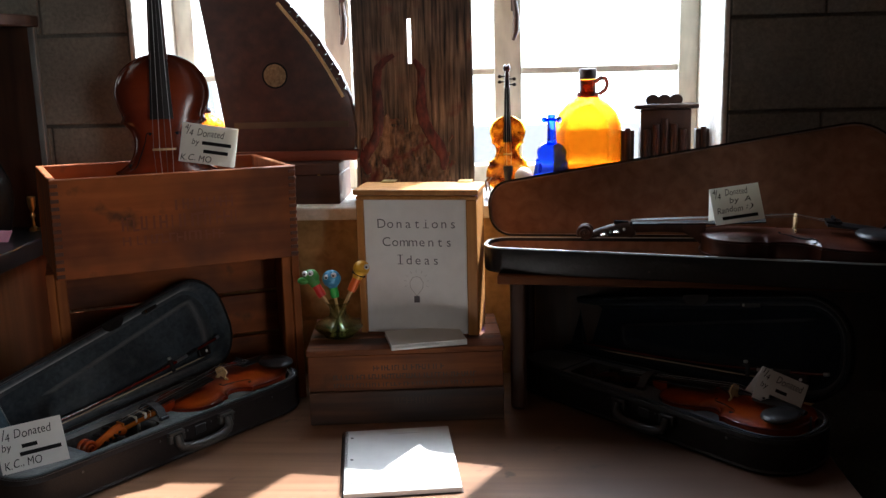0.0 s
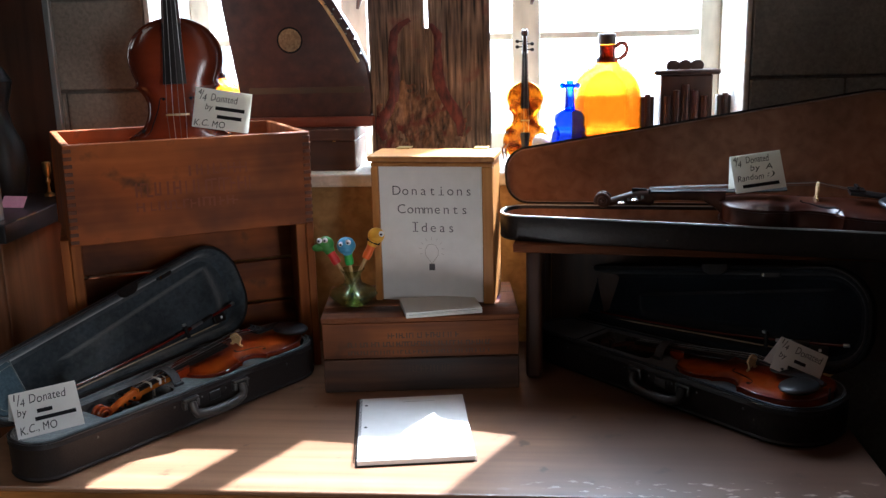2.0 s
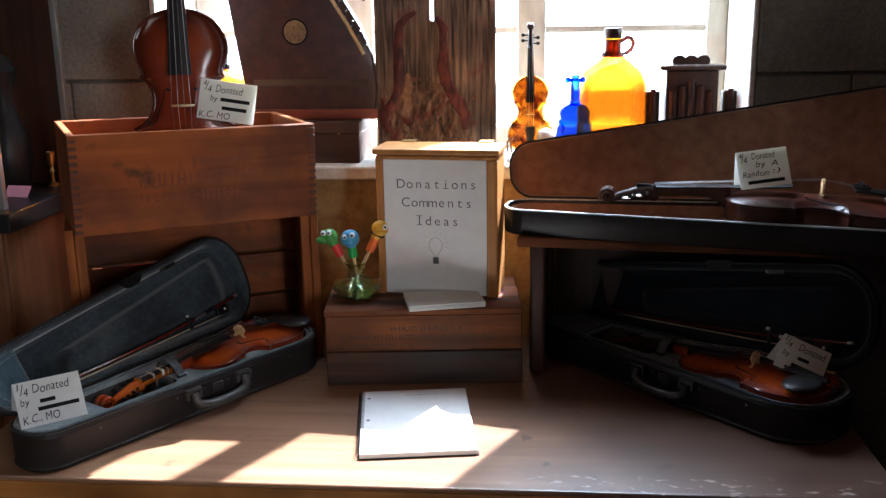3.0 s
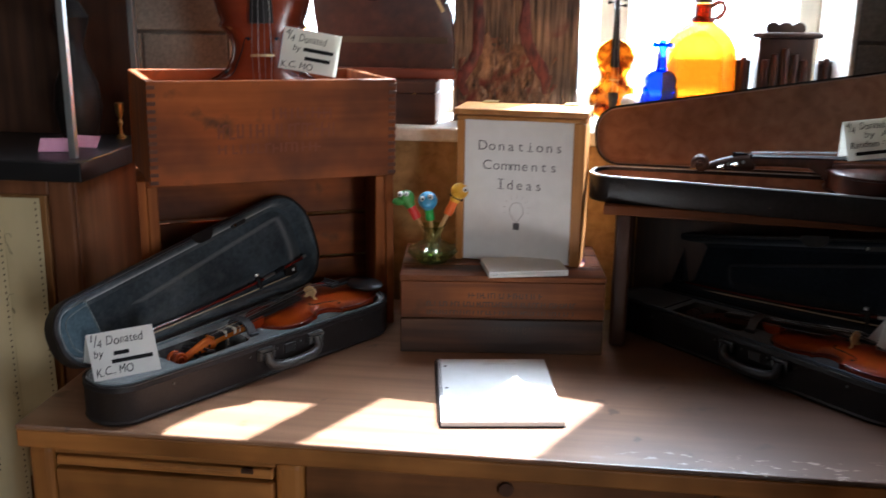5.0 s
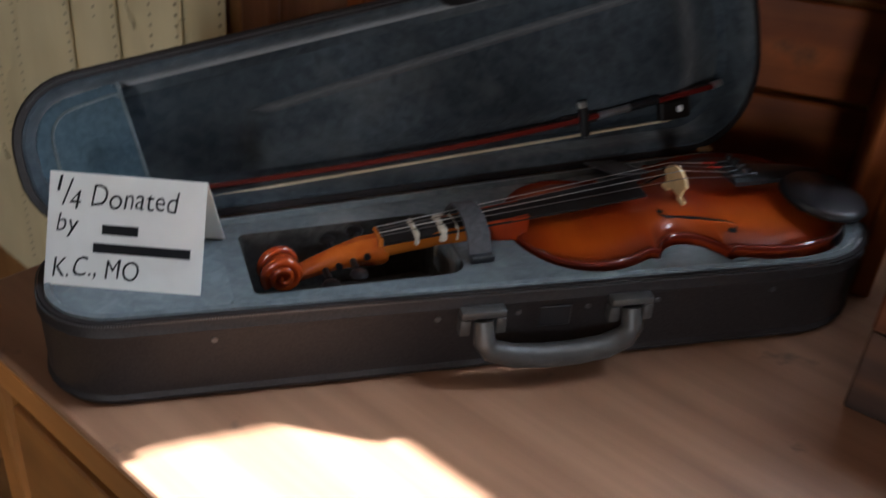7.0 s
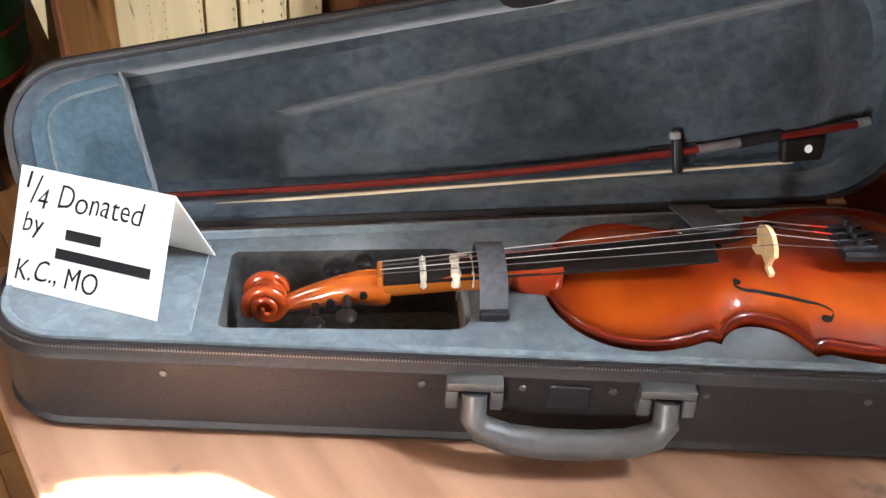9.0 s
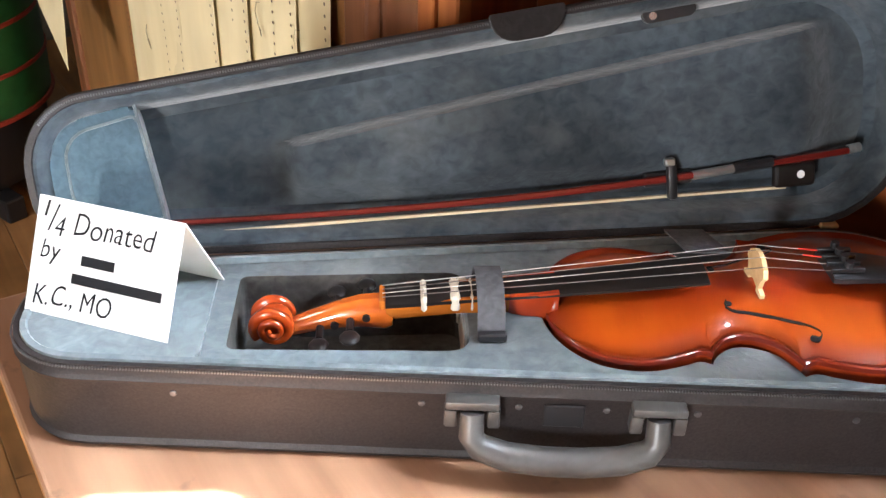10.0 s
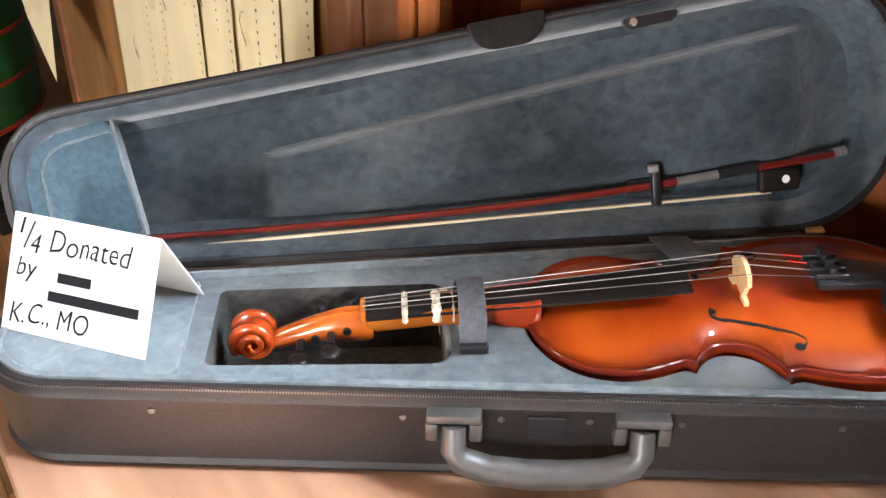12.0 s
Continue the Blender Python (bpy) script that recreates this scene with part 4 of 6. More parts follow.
def violin(label, m, s, varnish, rib_mat, neck_mat, chin=True, tapes=False, silver_pegs=False, name="violin", tall=1.0, short=False):
    """x from the tail to the scroll, z from the back to the belly."""
    v = thing(name, label, "violin", m)
    part("back_plate", plate(0.004, 0.012, -1, 0.003, s, short), varnish, v, smooth=True)
    part("rib", ribs(0.0045, 0.0335, s, short), rib_mat, v, smooth=True)
    part("belly", plate(0.0375, 0.0145, 1, 0.0038, s, short), varnish, v, smooth=True)
    for side in (-1, 1):
        part("f_hole", f_hole(side, 0.0375, s, short), M_INK, v, "dark f-shaped sound hole")
    # neck, fingerboard, pegbox and scroll
    bm = bmesh.new()
    rows = []
    for x, w, zt, zb in ((0.225 if short else 0.235, 0.021, 0.0705, 0.0665), (0.30, 0.0178, 0.0635, 0.059), (0.40, 0.0148, 0.0565, 0.052), (0.485, 0.0122, 0.051, 0.0455)):
        rows.append([bm.verts.new((x * s, y * s, z * s)) for y, z in ((-w, zb), (-w, zt - 0.002), (-w * 0.5, zt), (0, zt + 0.0008), (w * 0.5, zt), (w, zt - 0.002), (w, zb))])
    for a, b in zip(rows, rows[1:]):
        for i in range(7):
            bm.faces.new((a[i], a[(i + 1) % 7], b[(i + 1) % 7], b[i]))
    bm.faces.new(rows[0]), bm.faces.new(rows[-1])
    part("fingerboard", bm, M_EBONY, v, "black fingerboard", smooth=True)
    span = ((0.345, 0.0165, 0.0595, 0.006), (0.362, 0.016, 0.058, 0.022), (0.385, 0.0150, 0.0565, 0.034), (0.43, 0.0135, 0.0535, 0.0335), (0.485, 0.0122, 0.0455, 0.0285))
    for name, sect, m2 in (("heel", span[:3], rib_mat), ("neck", span[2:], neck_mat)):
        bm = bmesh.new()
        rows = [[bm.verts.new((x * s, y * s, z * s)) for y, z in ((-w, zt), (-w * 0.95, (zt + zb) / 2), (-w * 0.55, zb + 0.002), (0, zb), (w * 0.55, zb + 0.002), (w * 0.95, (zt + zb) / 2), (w, zt))] for x, w, zt, zb in sect]
        for a, b in zip(rows, rows[1:]):
            for i in range(7):
                bm.faces.new((a[i], a[(i + 1) % 7], b[(i + 1) % 7], b[i]))
        bm.faces.new(rows[0]), bm.faces.new(rows[-1])
        part(name, bm, m2, v, smooth=True)
    part("nut", box(0.4855 * s, 0.490 * s, -0.0122 * s, 0.0122 * s, 0.044 * s, 0.053 * s, 0.001 * s), M_NECK if tapes else M_EBONY, v)
    bm = bmesh.new()
    mid = [(0.478, 0.0345, 0.0075, 0.008), (0.480, 0.035, 0.0105, 0.0135), (0.484, 0.0355, 0.0118, 0.0165), (0.488, 0.035, 0.0118, 0.0165), (0.505, 0.0355, 0.0114, 0.0150), (0.525, 0.033, 0.0106, 0.012), (0.545, 0.0275, 0.0094, 0.010), (0.560, 0.0225, 0.0084, 0.0085), (0.574, 0.0175, 0.0075, 0.0065)]
    rows = []
    for x, z, w, hh in mid:
        rows.append([bm.verts.new((x * s, math.cos(a) * w * s * 1.1, (z + math.sin(a) * hh) * s)) for a in [k * math.pi / 5 for k in range(10)]])
    for a, b in zip(rows, rows[1:]):
        for i in range(10):
            bm.faces.new((a[i], a[(i + 1) % 10], b[(i + 1) % 10], b[i]))
    bm.faces.new(rows[0]), bm.faces.new(rows[-1])
    pb = part("pegbox", bm, neck_mat if not tapes else M_PEGBOX, v, smooth=True)
    if not tapes:
        part("peg_slot", box(0.494 * s, 0.522 * s, -0.005 * s, 0.005 * s, 0.042 * s, 0.0518 * s), M_INK, pb, m=pose(0, 0, 0))
    k2, zc = (1.18, 0.0275) if tapes else (1.0, 0.0245)
    bm = lathe([(0, -0.0085 * s * k2), (0.010 * s * k2, -0.0085 * s * k2), (0.0128 * s * k2, -0.005 * s * k2), (0.0138 * s * k2, 0), (0.0128 * s * k2, 0.005 * s * k2), (0.010 * s * k2, 0.0085 * s * k2), (0, 0.0085 * s * k2)], 32, m=pose(0.577 * s, 0, zc * s, 90))
    for side in (-1, 1):
        pts, rad = [], []
        for k in range(51):
            t = k / 50
            a = -0.6 + t * 4.4 * math.pi
            r = (0.0122 * (1 - t) + 0.0022) * s * k2
            pts.append((0.577 * s + r * math.cos(a), side * (0.008 + 0.0085 * t) * s, zc * s + r * math.sin(a)))
            rad.append((0.0034 * (1 - t) + 0.0018) * s)
        tube(pts, rad, 10, bm=bm)
    part("scroll", bm, neck_mat if not tapes else M_SCROLL, v, "carved spiral scroll", smooth=True)
    for k, (x, z) in enumerate(((0.501, 0.037), (0.514, 0.034), (0.527, 0.0305), (0.539, 0.027))):
        side = 1 if k % 2 else -1
        bm = tube([(x * s, -side * 0.014 * s, z * s), (x * s, side * 0.026 * s, z * s)], 0.0034 * s, 8)
        bmesh.ops.create_uvsphere(bm, u_segments=10, v_segments=8, radius=0.0085 * s, matrix=pose(x * s, side * 0.034 * s, z * s) @ Matrix.Diagonal((1, 1.1, 0.42, 1)))
        part("peg", bm, M_CHROME if silver_pegs else M_EBONY, v, "", smooth=True)
    # bridge, tailpiece, strings
    bx0, bz = 0.180, 0.0375 + 0.0145
    prof = [(-0.0205, 0), (-0.0205, 0.004), (-0.013, 0.006), (-0.015, 0.014), (-0.020, 0.020), (-0.0165, 0.027), (-0.008, 0.0325), (0, 0.034), (0.008, 0.0325), (0.0165, 0.027), (0.020, 0.020), (0.015, 0.014),
            (0.013, 0.006), (0.0205, 0.004), (0.0205, 0), (0.010, 0), (0.009, 0.005), (0, 0.007), (-0.009, 0.005), (-0.010, 0)]
    bm = slab([(y * s, z * s * (tall if z > 0.01 else 1)) for y, z in prof], -0.0019 * s, 0.0019 * s)
    part("bridge", bm, M_MAPLE, v, "pale maple bridge", m=Matrix.Translation((bx0 * s, 0, (bz - 0.0015) * s)) @ Matrix(((0, 0, 1, 0), (1, 0, 0, 0), (0, 1, 0, 0), (0, 0, 0, 1))))
    bm = bmesh.new()
    rows = []
    for x, w, z in ((0.012, 0.0095, 0.056), (0.04, 0.0135, 0.0625), (0.09, 0.0195, 0.067), (0.118, 0.0225, 0.0695), (0.124, 0.021, 0.0695)):
        rows.append([bm.verts.new((x * s, y * s, (z + dz) * s)) for y, dz in ((-w, -0.0045), (-w, 0), (-w * 0.5, 0.0035), (0, 0.0048), (w * 0.5, 0.0035), (w, 0), (w, -0.0045))])
    for a, b in zip(rows, rows[1:]):
        for i in range(7):
            bm.faces.new((a[i], a[(i + 1) % 7], b[(i + 1) % 7], b[i]))
    bm.faces.new(rows[0]), bm.faces.new(rows[-1])
    tp = part("tailpiece", bm, M_BLACK, v, "black tailpiece with fine tuners", smooth=True)
    for k in range(4):
        y = (k - 1.5) * 0.0098
        bm = box(0.098 * s, 0.126 * s, (y - 0.002) * s, (y + 0.002) * s, 0.0715 * s, 0.0755 * s, 0.0006 * s)
        lathe([(0, 0.0), (0.0034 * s, 0.0), (0.0034 * s, 0.005 * s), (0, 0.005 * s)], 10, bm=bm, m=pose(0.112 * s, y * s, 0.0765 * s))
        part("fine_tuner", bm, M_BLACK, tp)
        yb, yn = (k - 1.5) * 0.0112, (k - 1.5) * 0.0054
        zb = bz + 0.0325 * tall - 0.0022 * abs(k - 1.5)
        bm = tube([(0.124 * s, y * s, 0.073 * s), (bx0 * s, yb * s, zb * s), (0.4875 * s, yn * s, 0.0545 * s)], max(0.0004 * s, 0.0003), 6)
        part("string", bm, M_STRING if k in (0, 2) else M_WOUND, v, "thin steel string")
        if tapes and k in (0, 1):
            part("string_winding", tube([(0.126 * s, (y * 0.97 + yb * 0.03) * s, 0.0735 * s), (0.142 * s, (y * 0.7 + yb * 0.3) * s, (0.073 * 0.7 + zb * 0.3 + 0.0004) * s)], 0.0007 * s, 6), M_TAPE, v, "red thread at the string end")
    if chin:
        bm = bmesh.new()
        bmesh.ops.create_uvsphere(bm, u_segments=24, v_segments=12, radius=1, matrix=pose(0.042 * s, 0.052 * s, 0.060 * s) @ Matrix.Diagonal((0.038 * s, 0.05 * s, 0.012 * s, 1)))
        bmesh.ops.delete(bm, geom=[f for f in bm.faces if f.calc_center_median().z > 0.0665 * s], context="FACES")
        bmesh.ops.holes_fill(bm, edges=bm.edges)
        tube([(-0.004 * s, 0.01 * s, 0.055 * s), (-0.004 * s, 0.01 * s, 0.0 * s)], 0.0025 * s, 8, bm=bm)
        part("chinrest", bm, M_BLACK, v, "black chinrest", smooth=True)
    if tapes:
        for x, w in ((0.4515, 0.005), (0.4245, 0.008), (0.4135, 0.003)):
            bm = box(x * s, (x + w) * s, -0.0148 * s, 0.0148 * s, 0.042 * s, 0.0564 * s, 0.002 * s)
            part("finger_tape", bm, M_TAPEC, v, "strip of whitish finger tape")
        part("tape_end", box(0.4175 * s, 0.4255 * s, -0.021 * s, -0.0165 * s, 0.006 * s, 0.052 * s, 0.001 * s), M_TAPEC, v, "loose cream end of the tape")
    return v


# ---- cards ----
def tent_card(label, m, w, h, part_of, lines, bar, lean=32.0):
    """A folded card with a quarter count; x along its face, the face towards -y. lines and bars: shares of its width, and of its height from the top."""
    c = thing("place_card", label, "card", m, group="donor cards")
    face = part("card_face", box(0, w, -0.0005, 0.0005, 0, h), M_CARD, c, m=Matrix.Rotation(radians(-lean / 2), 4, "X"))
    top = Vector((0, math.sin(radians(lean / 2)) * h, math.cos(radians(lean / 2)) * h))
    part("card_back", box(0, w, -0.0005, 0.0005, -h, -0.0006), M_CARD, c, m=Matrix.Translation(top) @ Matrix.Rotation(radians(lean / 2), 4, "X"))
    for k, (s, u0, u1, v0, v1) in enumerate(lines):
        scrawl("handwriting", s, u0 * w, u1 * w, (1 - v1) * h, (1 - v0) * h, M_INK, face, pose(0, -0.0006, 0, 90), 3.7 * k + 10 * w)
    for k, (ch, u0, u1, v0, v1) in enumerate(((part_of, 0.05, 0.085 if part_of == "1" else 0.115, 0.03, 0.17), ("/", 0.085, 0.155, 0.05, 0.29), ("4", 0.135, 0.205, 0.15, 0.32))):
        scrawl("handwriting", ch, u0 * w, u1 * w, (1 - v1) * h, (1 - v0) * h, M_INK, face, pose(0, -0.0006, 0, 90), 2.1 * k)
    for u0, u1, v0, v1 in bar:
        part("name_bar", box(u0 * w, u1 * w, -0.0009, -0.0005, (1 - v1) * h, (1 - v0) * h), M_INK, face)
    return c


# ---- violin cases ----
def round_poly(corners, radii, seg=8):
    out, n = [], len(corners)
    for i, (c, r) in enumerate(zip(corners, radii)):
        p, a, b = Vector(c), Vector(corners[i - 1]), Vector(corners[(i + 1) % n])
        u, w = (a - p).normalized(), (b - p).normalized()
        half = math.acos(max(-1, min(1, u.dot(w)))) / 2
        d = r / math.tan(half)
        centre = p + (u + w).normalized() * (r / math.sin(half))
        s, e = p + u * d - centre, p + w * d - centre
        a0 = math.atan2(s.y, s.x)
        da = (math.atan2(e.y, e.x) - a0 + math.pi) % (2 * math.pi) - math.pi
        for k in range(seg + 1):
            t = a0 + da * k / seg
            out.append((centre.x + r * math.cos(t), centre.y + r * math.sin(t)))
    return out


def spread(loop, step):
    """The loop with points about every step metres."""
    out = []
    for i, p in enumerate(loop):
        q = loop[(i + 1) % len(loop)]
        d = math.hypot(q[0] - p[0], q[1] - p[1])
        k = max(1, round(d / step))
        out += [(p[0] + (q[0] - p[0]) * j / k, p[1] + (q[1] - p[1]) * j / k) for j in range(k)]
    return out


def shell(loops, bm=None, caps=(True, False)):
    """Walls through stacked loops of (points, z)."""
    bm = bm or bmesh.new()
    rings = [[bm.verts.new((x, y, z)) for x, y in pts] for pts, z in loops]
    n = len(rings[0])
    for a, b in zip(rings, rings[1:]):
        for i in range(n):
            bm.faces.new((a[i], a[(i + 1) % n], b[(i + 1) % n], b[i]))
    for do, ring in zip(caps, (rings[0], rings[-1])):
        if do:
            bm.faces.new(ring)
    return bm


def inside(p, loop):
    hit = False
    for i in range(len(loop)):
        (x0, y0), (x1, y1) = loop[i - 1], loop[i]
        if (y0 > p[1]) != (y1 > p[1]) and p[0] < x0 + (p[1] - y0) / (y1 - y0) * (x1 - x0):
            hit = not hit
    return hit


def tray(outer, holes, z, floors):
    """A flat sheet with sunk hollows."""
    pts, edges = [], []
    for loop in (outer, *holes):
        k = len(pts)
        pts += [Vector(p) for p in loop]
        edges += [(k + i, k + (i + 1) % len(loop)) for i in range(len(loop))]
    vs2, _, faces, *_ = geometry.delaunay_2d_cdt(pts, edges, [], 0, 1e-6)
    bm = bmesh.new()
    vs = [bm.verts.new((v.x, v.y, z)) for v in vs2]
    for f in faces:
        c = sum((vs2[i] for i in f), Vector((0, 0))) / len(f)
        if inside(c, outer) and not any(inside(c, h) for h in holes):
            bm.faces.new([vs[i] for i in f])
    for loop, zf in zip(holes, floors):
        bm.faces.ensure_lookup_table()
        start = len(bm.faces)
        hi = [bm.verts.new((x, y, z)) for x, y in loop]
        lo = [bm.verts.new((x, y, zf)) for x, y in loop]
        n = len(loop)
        for i in range(n):
            bm.faces.new((hi[i], hi[(i + 1) % n], lo[(i + 1) % n], lo[i]))
        bm.faces.new(lo)
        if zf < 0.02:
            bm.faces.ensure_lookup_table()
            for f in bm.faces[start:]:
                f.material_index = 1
    bmesh.ops.remove_doubles(bm, verts=bm.verts, dist=1e-5)
    return bm


A0, A1, RIM = -0.139, 0.528, 0.07


def case_loop(inset=0.0, seg=8):
    h = lambda a: 0.066 + 0.0775 * a - inset
    a0, a1 = A0 + inset, A1 - inset
    return round_poly([(a0, -h(a0)), (a1, -h(a1)), (a1, h(a1)), (a0, h(a0))], [max(0.012, r - inset) for r in (0.052, 0.085, 0.085, 0.052)], seg)


VS = 0.83
TAIL = 0.509      # where the violin's tail lies on the case's axis


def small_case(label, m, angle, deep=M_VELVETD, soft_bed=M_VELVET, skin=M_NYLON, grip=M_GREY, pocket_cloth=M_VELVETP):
    c = thing("violin_case", label, "violin case", m, group="open violin cases")
    L = lambda i: spread(case_loop(i), 0.02)
    o = case_loop(0, 8)
    N = len(o)
    # outer base shell with a welt round its foot and rim
    bm = shell([(case_loop(0.006), 0.0), (case_loop(0.001), 0.002), (case_loop(-0.0012), 0.006), (case_loop(0.001), 0.0095), (case_loop(0.0005), 0.014), (case_loop(0.0), 0.056), (case_loop(-0.0015), 0.0595), (case_loop(0.0), 0.063), (case_loop(0.0008), RIM),
                (case_loop(0.0045), RIM), (case_loop(0.0045), 0.02)])
    part("base_shell", bm, skin, c, "black fabric covered shell", smooth=True)
    # velvet bed with the violin's hollow and the neck pocket
    s = VS
    half = body_outline(0.003, short=True)
    half = [(x, w) for x, w in half if w > 0.006]
    ring = [(TAIL - x * s, w * s) for x, w in half] + [(TAIL - x * s, -w * s) for x, w in reversed(half)]
    pocket = round_poly([(0.003, -0.043), (0.161, -0.047), (0.161, 0.043), (0.003, 0.039)], [0.006, 0.014, 0.012, 0.006], 4)
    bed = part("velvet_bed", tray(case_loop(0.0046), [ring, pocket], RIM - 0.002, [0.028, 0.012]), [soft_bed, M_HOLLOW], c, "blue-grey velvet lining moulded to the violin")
    bm = shell([(case_loop(0.0046), RIM - 0.0025), (case_loop(0.0052), RIM + 0.0016), (case_loop(0.009), RIM + 0.0024), (case_loop(0.012), RIM - 0.0012)], caps=(False, False))
    part("padded_rim", bm, soft_bed, bed, smooth=True)
    part("accessory_flap", slab(round_poly([(-0.128, -0.048), (-0.012, -0.055), (-0.012, 0.05), (-0.128, 0.044)], [0.035, 0.006, 0.006, 0.035], 6), RIM - 0.0018, RIM + 0.001, 0.001, 1), soft_bed, bed, "velvet flap over the accessory box")
    # zip round the rim
    zl = spread(case_loop(-0.0006), 0.0019)
    bm = bmesh.new()
    for i in range(0, len(zl)):
        x, y = zl[i]
        q = zl[(i + 1) % len(zl)]
        t = math.atan2(q[1] - y, q[0] - x)
        bmesh.ops.create_cube(bm, size=1, matrix=Matrix.Translation((x, y, 0.0685)) @ Matrix.Rotation(t, 4, "Z") @ Matrix.Diagonal((0.0009, 0.0013, 0.0014, 1)))
    z = part("zip_teeth", bm, M_ZIP, c, "metal zip teeth")
    tagged(z, kind="stuff")
    # rivets on the handle side
    hb = lambda a: -(0.066 + 0.0775 * a)
    tilt = math.atan(0.0775)
    for a in (-0.028, 0.128, 0.189, 0.244, 0.301, 0.40):
        part("rivet", lathe([(0, 0), (0.0025, 0), (0.0021, 0.0013), (0, 0.0018)], 12, m=pose(a, hb(a) + 0.0004, 0.050, 90, 0, -math.degrees(tilt))), M_ZIP, c, smooth=True)
    hm = pose(0.2175, hb(0.2175) - 0.001, 0.046, 0, 0, -math.degrees(tilt))
    handle = part("handle", tube([(-0.058, -0.008, 0.006), (-0.058, -0.014, -0.008), (-0.053, -0.0155, -0.0155), (-0.036, -0.018, -0.0205), (-0.012, -0.019, -0.0225), (0.012, -0.019, -0.0225), (0.036, -0.018, -0.0205), (0.053, -0.0155, -0.0155), (0.058, -0.014, -0.008), (0.058, -0.008, 0.006)],
                                 [0.0075, 0.0082, 0.0088, 0.0093, 0.0095, 0.0095, 0.0093, 0.0088, 0.0082, 0.0075], 12), grip, c, "plastic carrying handle", m=hm, smooth=True)
    for x in (-0.058, 0.058):
        bm = bmesh.new()
        for x0, x1, z0, z1 in ((-0.017, 0.017, 0.008, 0.0145), (-0.0175, -0.0095, -0.006, 0.008), (0.0095, 0.0175, -0.006, 0.008)):
            box(x + x0, x + x1, -0.0095, 0.001, z0, z1, 0.0015, 2, bm=bm)
        part("handle_bracket", bm, grip, handle, smooth=True)
    part("badge", box(-0.013, 0.013, -0.0012, 0.0008, -0.01, 0.008, 0.001), M_BLACK, c, "plain dark square badge", m=hm)
    # neck strap and its block
    part("neck_block", box(0.158, 0.176, -0.03, 0.026, 0.03, RIM - 0.0025, 0.004, 2), soft_bed, bed)
    way = [(-0.036, RIM - 0.003), (-0.031, RIM + 0.007), (-0.026, RIM + 0.0165), (-0.013, RIM + 0.0235), (0.003, RIM + 0.0255), (0.016, RIM + 0.022), (0.026, RIM + 0.011), (0.031, RIM - 0.002)]
    bm = bmesh.new()
    rows = [[bm.verts.new((0.175 + dx, y * k, z + (k - 1) * 0.03)) for dx, k in ((-0.009, 1.0), (0.009, 1.0), (0.009, 0.93), (-0.009, 0.93))] for y, z in way]
    for a, b in zip(rows, rows[1:]):
        for i in range(4):
            bm.faces.new((a[i], a[(i + 1) % 4], b[(i + 1) % 4], b[i]))
    bm.faces.new(rows[0]), bm.faces.new(rows[-1])
    part("strap_tip", box(0.1655, 0.1845, -0.0395, -0.0335, RIM - 0.0015, RIM + 0.0045, 0.001), M_BLACK, c, "black strap end")
    part("neck_strap", bm, M_STRAP, c, "flat dark grey neck strap", smooth=True)
    # lid, built shut and then opened about the hinge side
    d = Vector((1, 0.0775, 0)).normalized()
    p0 = Vector((0, 0.066, RIM + 0.001))
    open_m = Matrix.Translation(p0) @ Matrix.Rotation(radians(-angle), 4, d) @ Matrix.Translation(-p0)
    lid = new("lid")
    lid.parent = c
    lid.matrix_basis = open_m
    Z = RIM + 0.001
    bm = shell([(case_loop(0.0058), Z + 0.002), (case_loop(0.0048), Z - 0.0008), (case_loop(0.0), Z), (case_loop(-0.0015), Z + 0.004), (case_loop(0.0), Z + 0.008), (case_loop(0.0), Z + 0.028), (case_loop(0.004), Z + 0.036), (case_loop(0.014), Z + 0.041)], caps=(False, True))
    part("lid_shell", bm, skin, lid, "black fabric covered lid", smooth=True)
    bm = shell([(case_loop(0.0051), Z + 0.001), (case_loop(0.0078), Z + 0.0005), (case_loop(0.012), Z + 0.003), (case_loop(0.016), Z + 0.012), (case_loop(0.020), Z + 0.026), (case_loop(0.028), Z + 0.0312)], caps=(False, False))
    zl = [p for p in spread(case_loop(0.0022), 0.0019) if p[1] < -0.04]
    zb = bmesh.new()
    for (x, y), q in zip(zl, zl[1:]):
        t = math.atan2(q[1] - y, q[0] - x)
        bmesh.ops.create_cube(zb, size=1, matrix=Matrix.Translation((x, y, Z - 0.001)) @ Matrix.Rotation(t, 4, "Z") @ Matrix.Diagonal((0.0009, 0.0015, 0.0014, 1)))
    tagged(part("zip_teeth", zb, M_ZIP, lid, "metal zip teeth along the lid"), kind="stuff")
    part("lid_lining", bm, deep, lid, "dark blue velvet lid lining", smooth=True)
    h = lambda a: 0.066 + 0.0775 * a
    bm = slab(round_poly([(A0 + 0.015, -0.037), (-0.060, -0.048), (-0.050, 0.047), (A0 + 0.015, 0.037)], [0.030, 0.004, 0.004, 0.030], 6), Z + 0.008, Z + 0.03, 0.004, 3)
    part("lid_pocket", bm, pocket_cloth, lid, "paler velvet pocket with piped edge", smooth=True)
    bm = tube([(-0.0595, -0.0475, Z + 0.0082), (-0.0498, 0.046, Z + 0.0082)], 0.0013, 6)
    tube([(x, y, Z + 0.0078) for x, y in round_poly([(-0.060, -0.040), (A0 + 0.027, -0.030), (A0 + 0.027, 0.030), (-0.052, 0.040)], [0.004, 0.022, 0.022, 0.004], 5)], 0.0011, 6, bm=bm)
    part("piping", bm, soft_bed, lid, smooth=True)
    # lid floor with a soft pad that follows the instrument: crisp along its upper edge, fading below
    fl = spread(case_loop(0.028), 0.012)
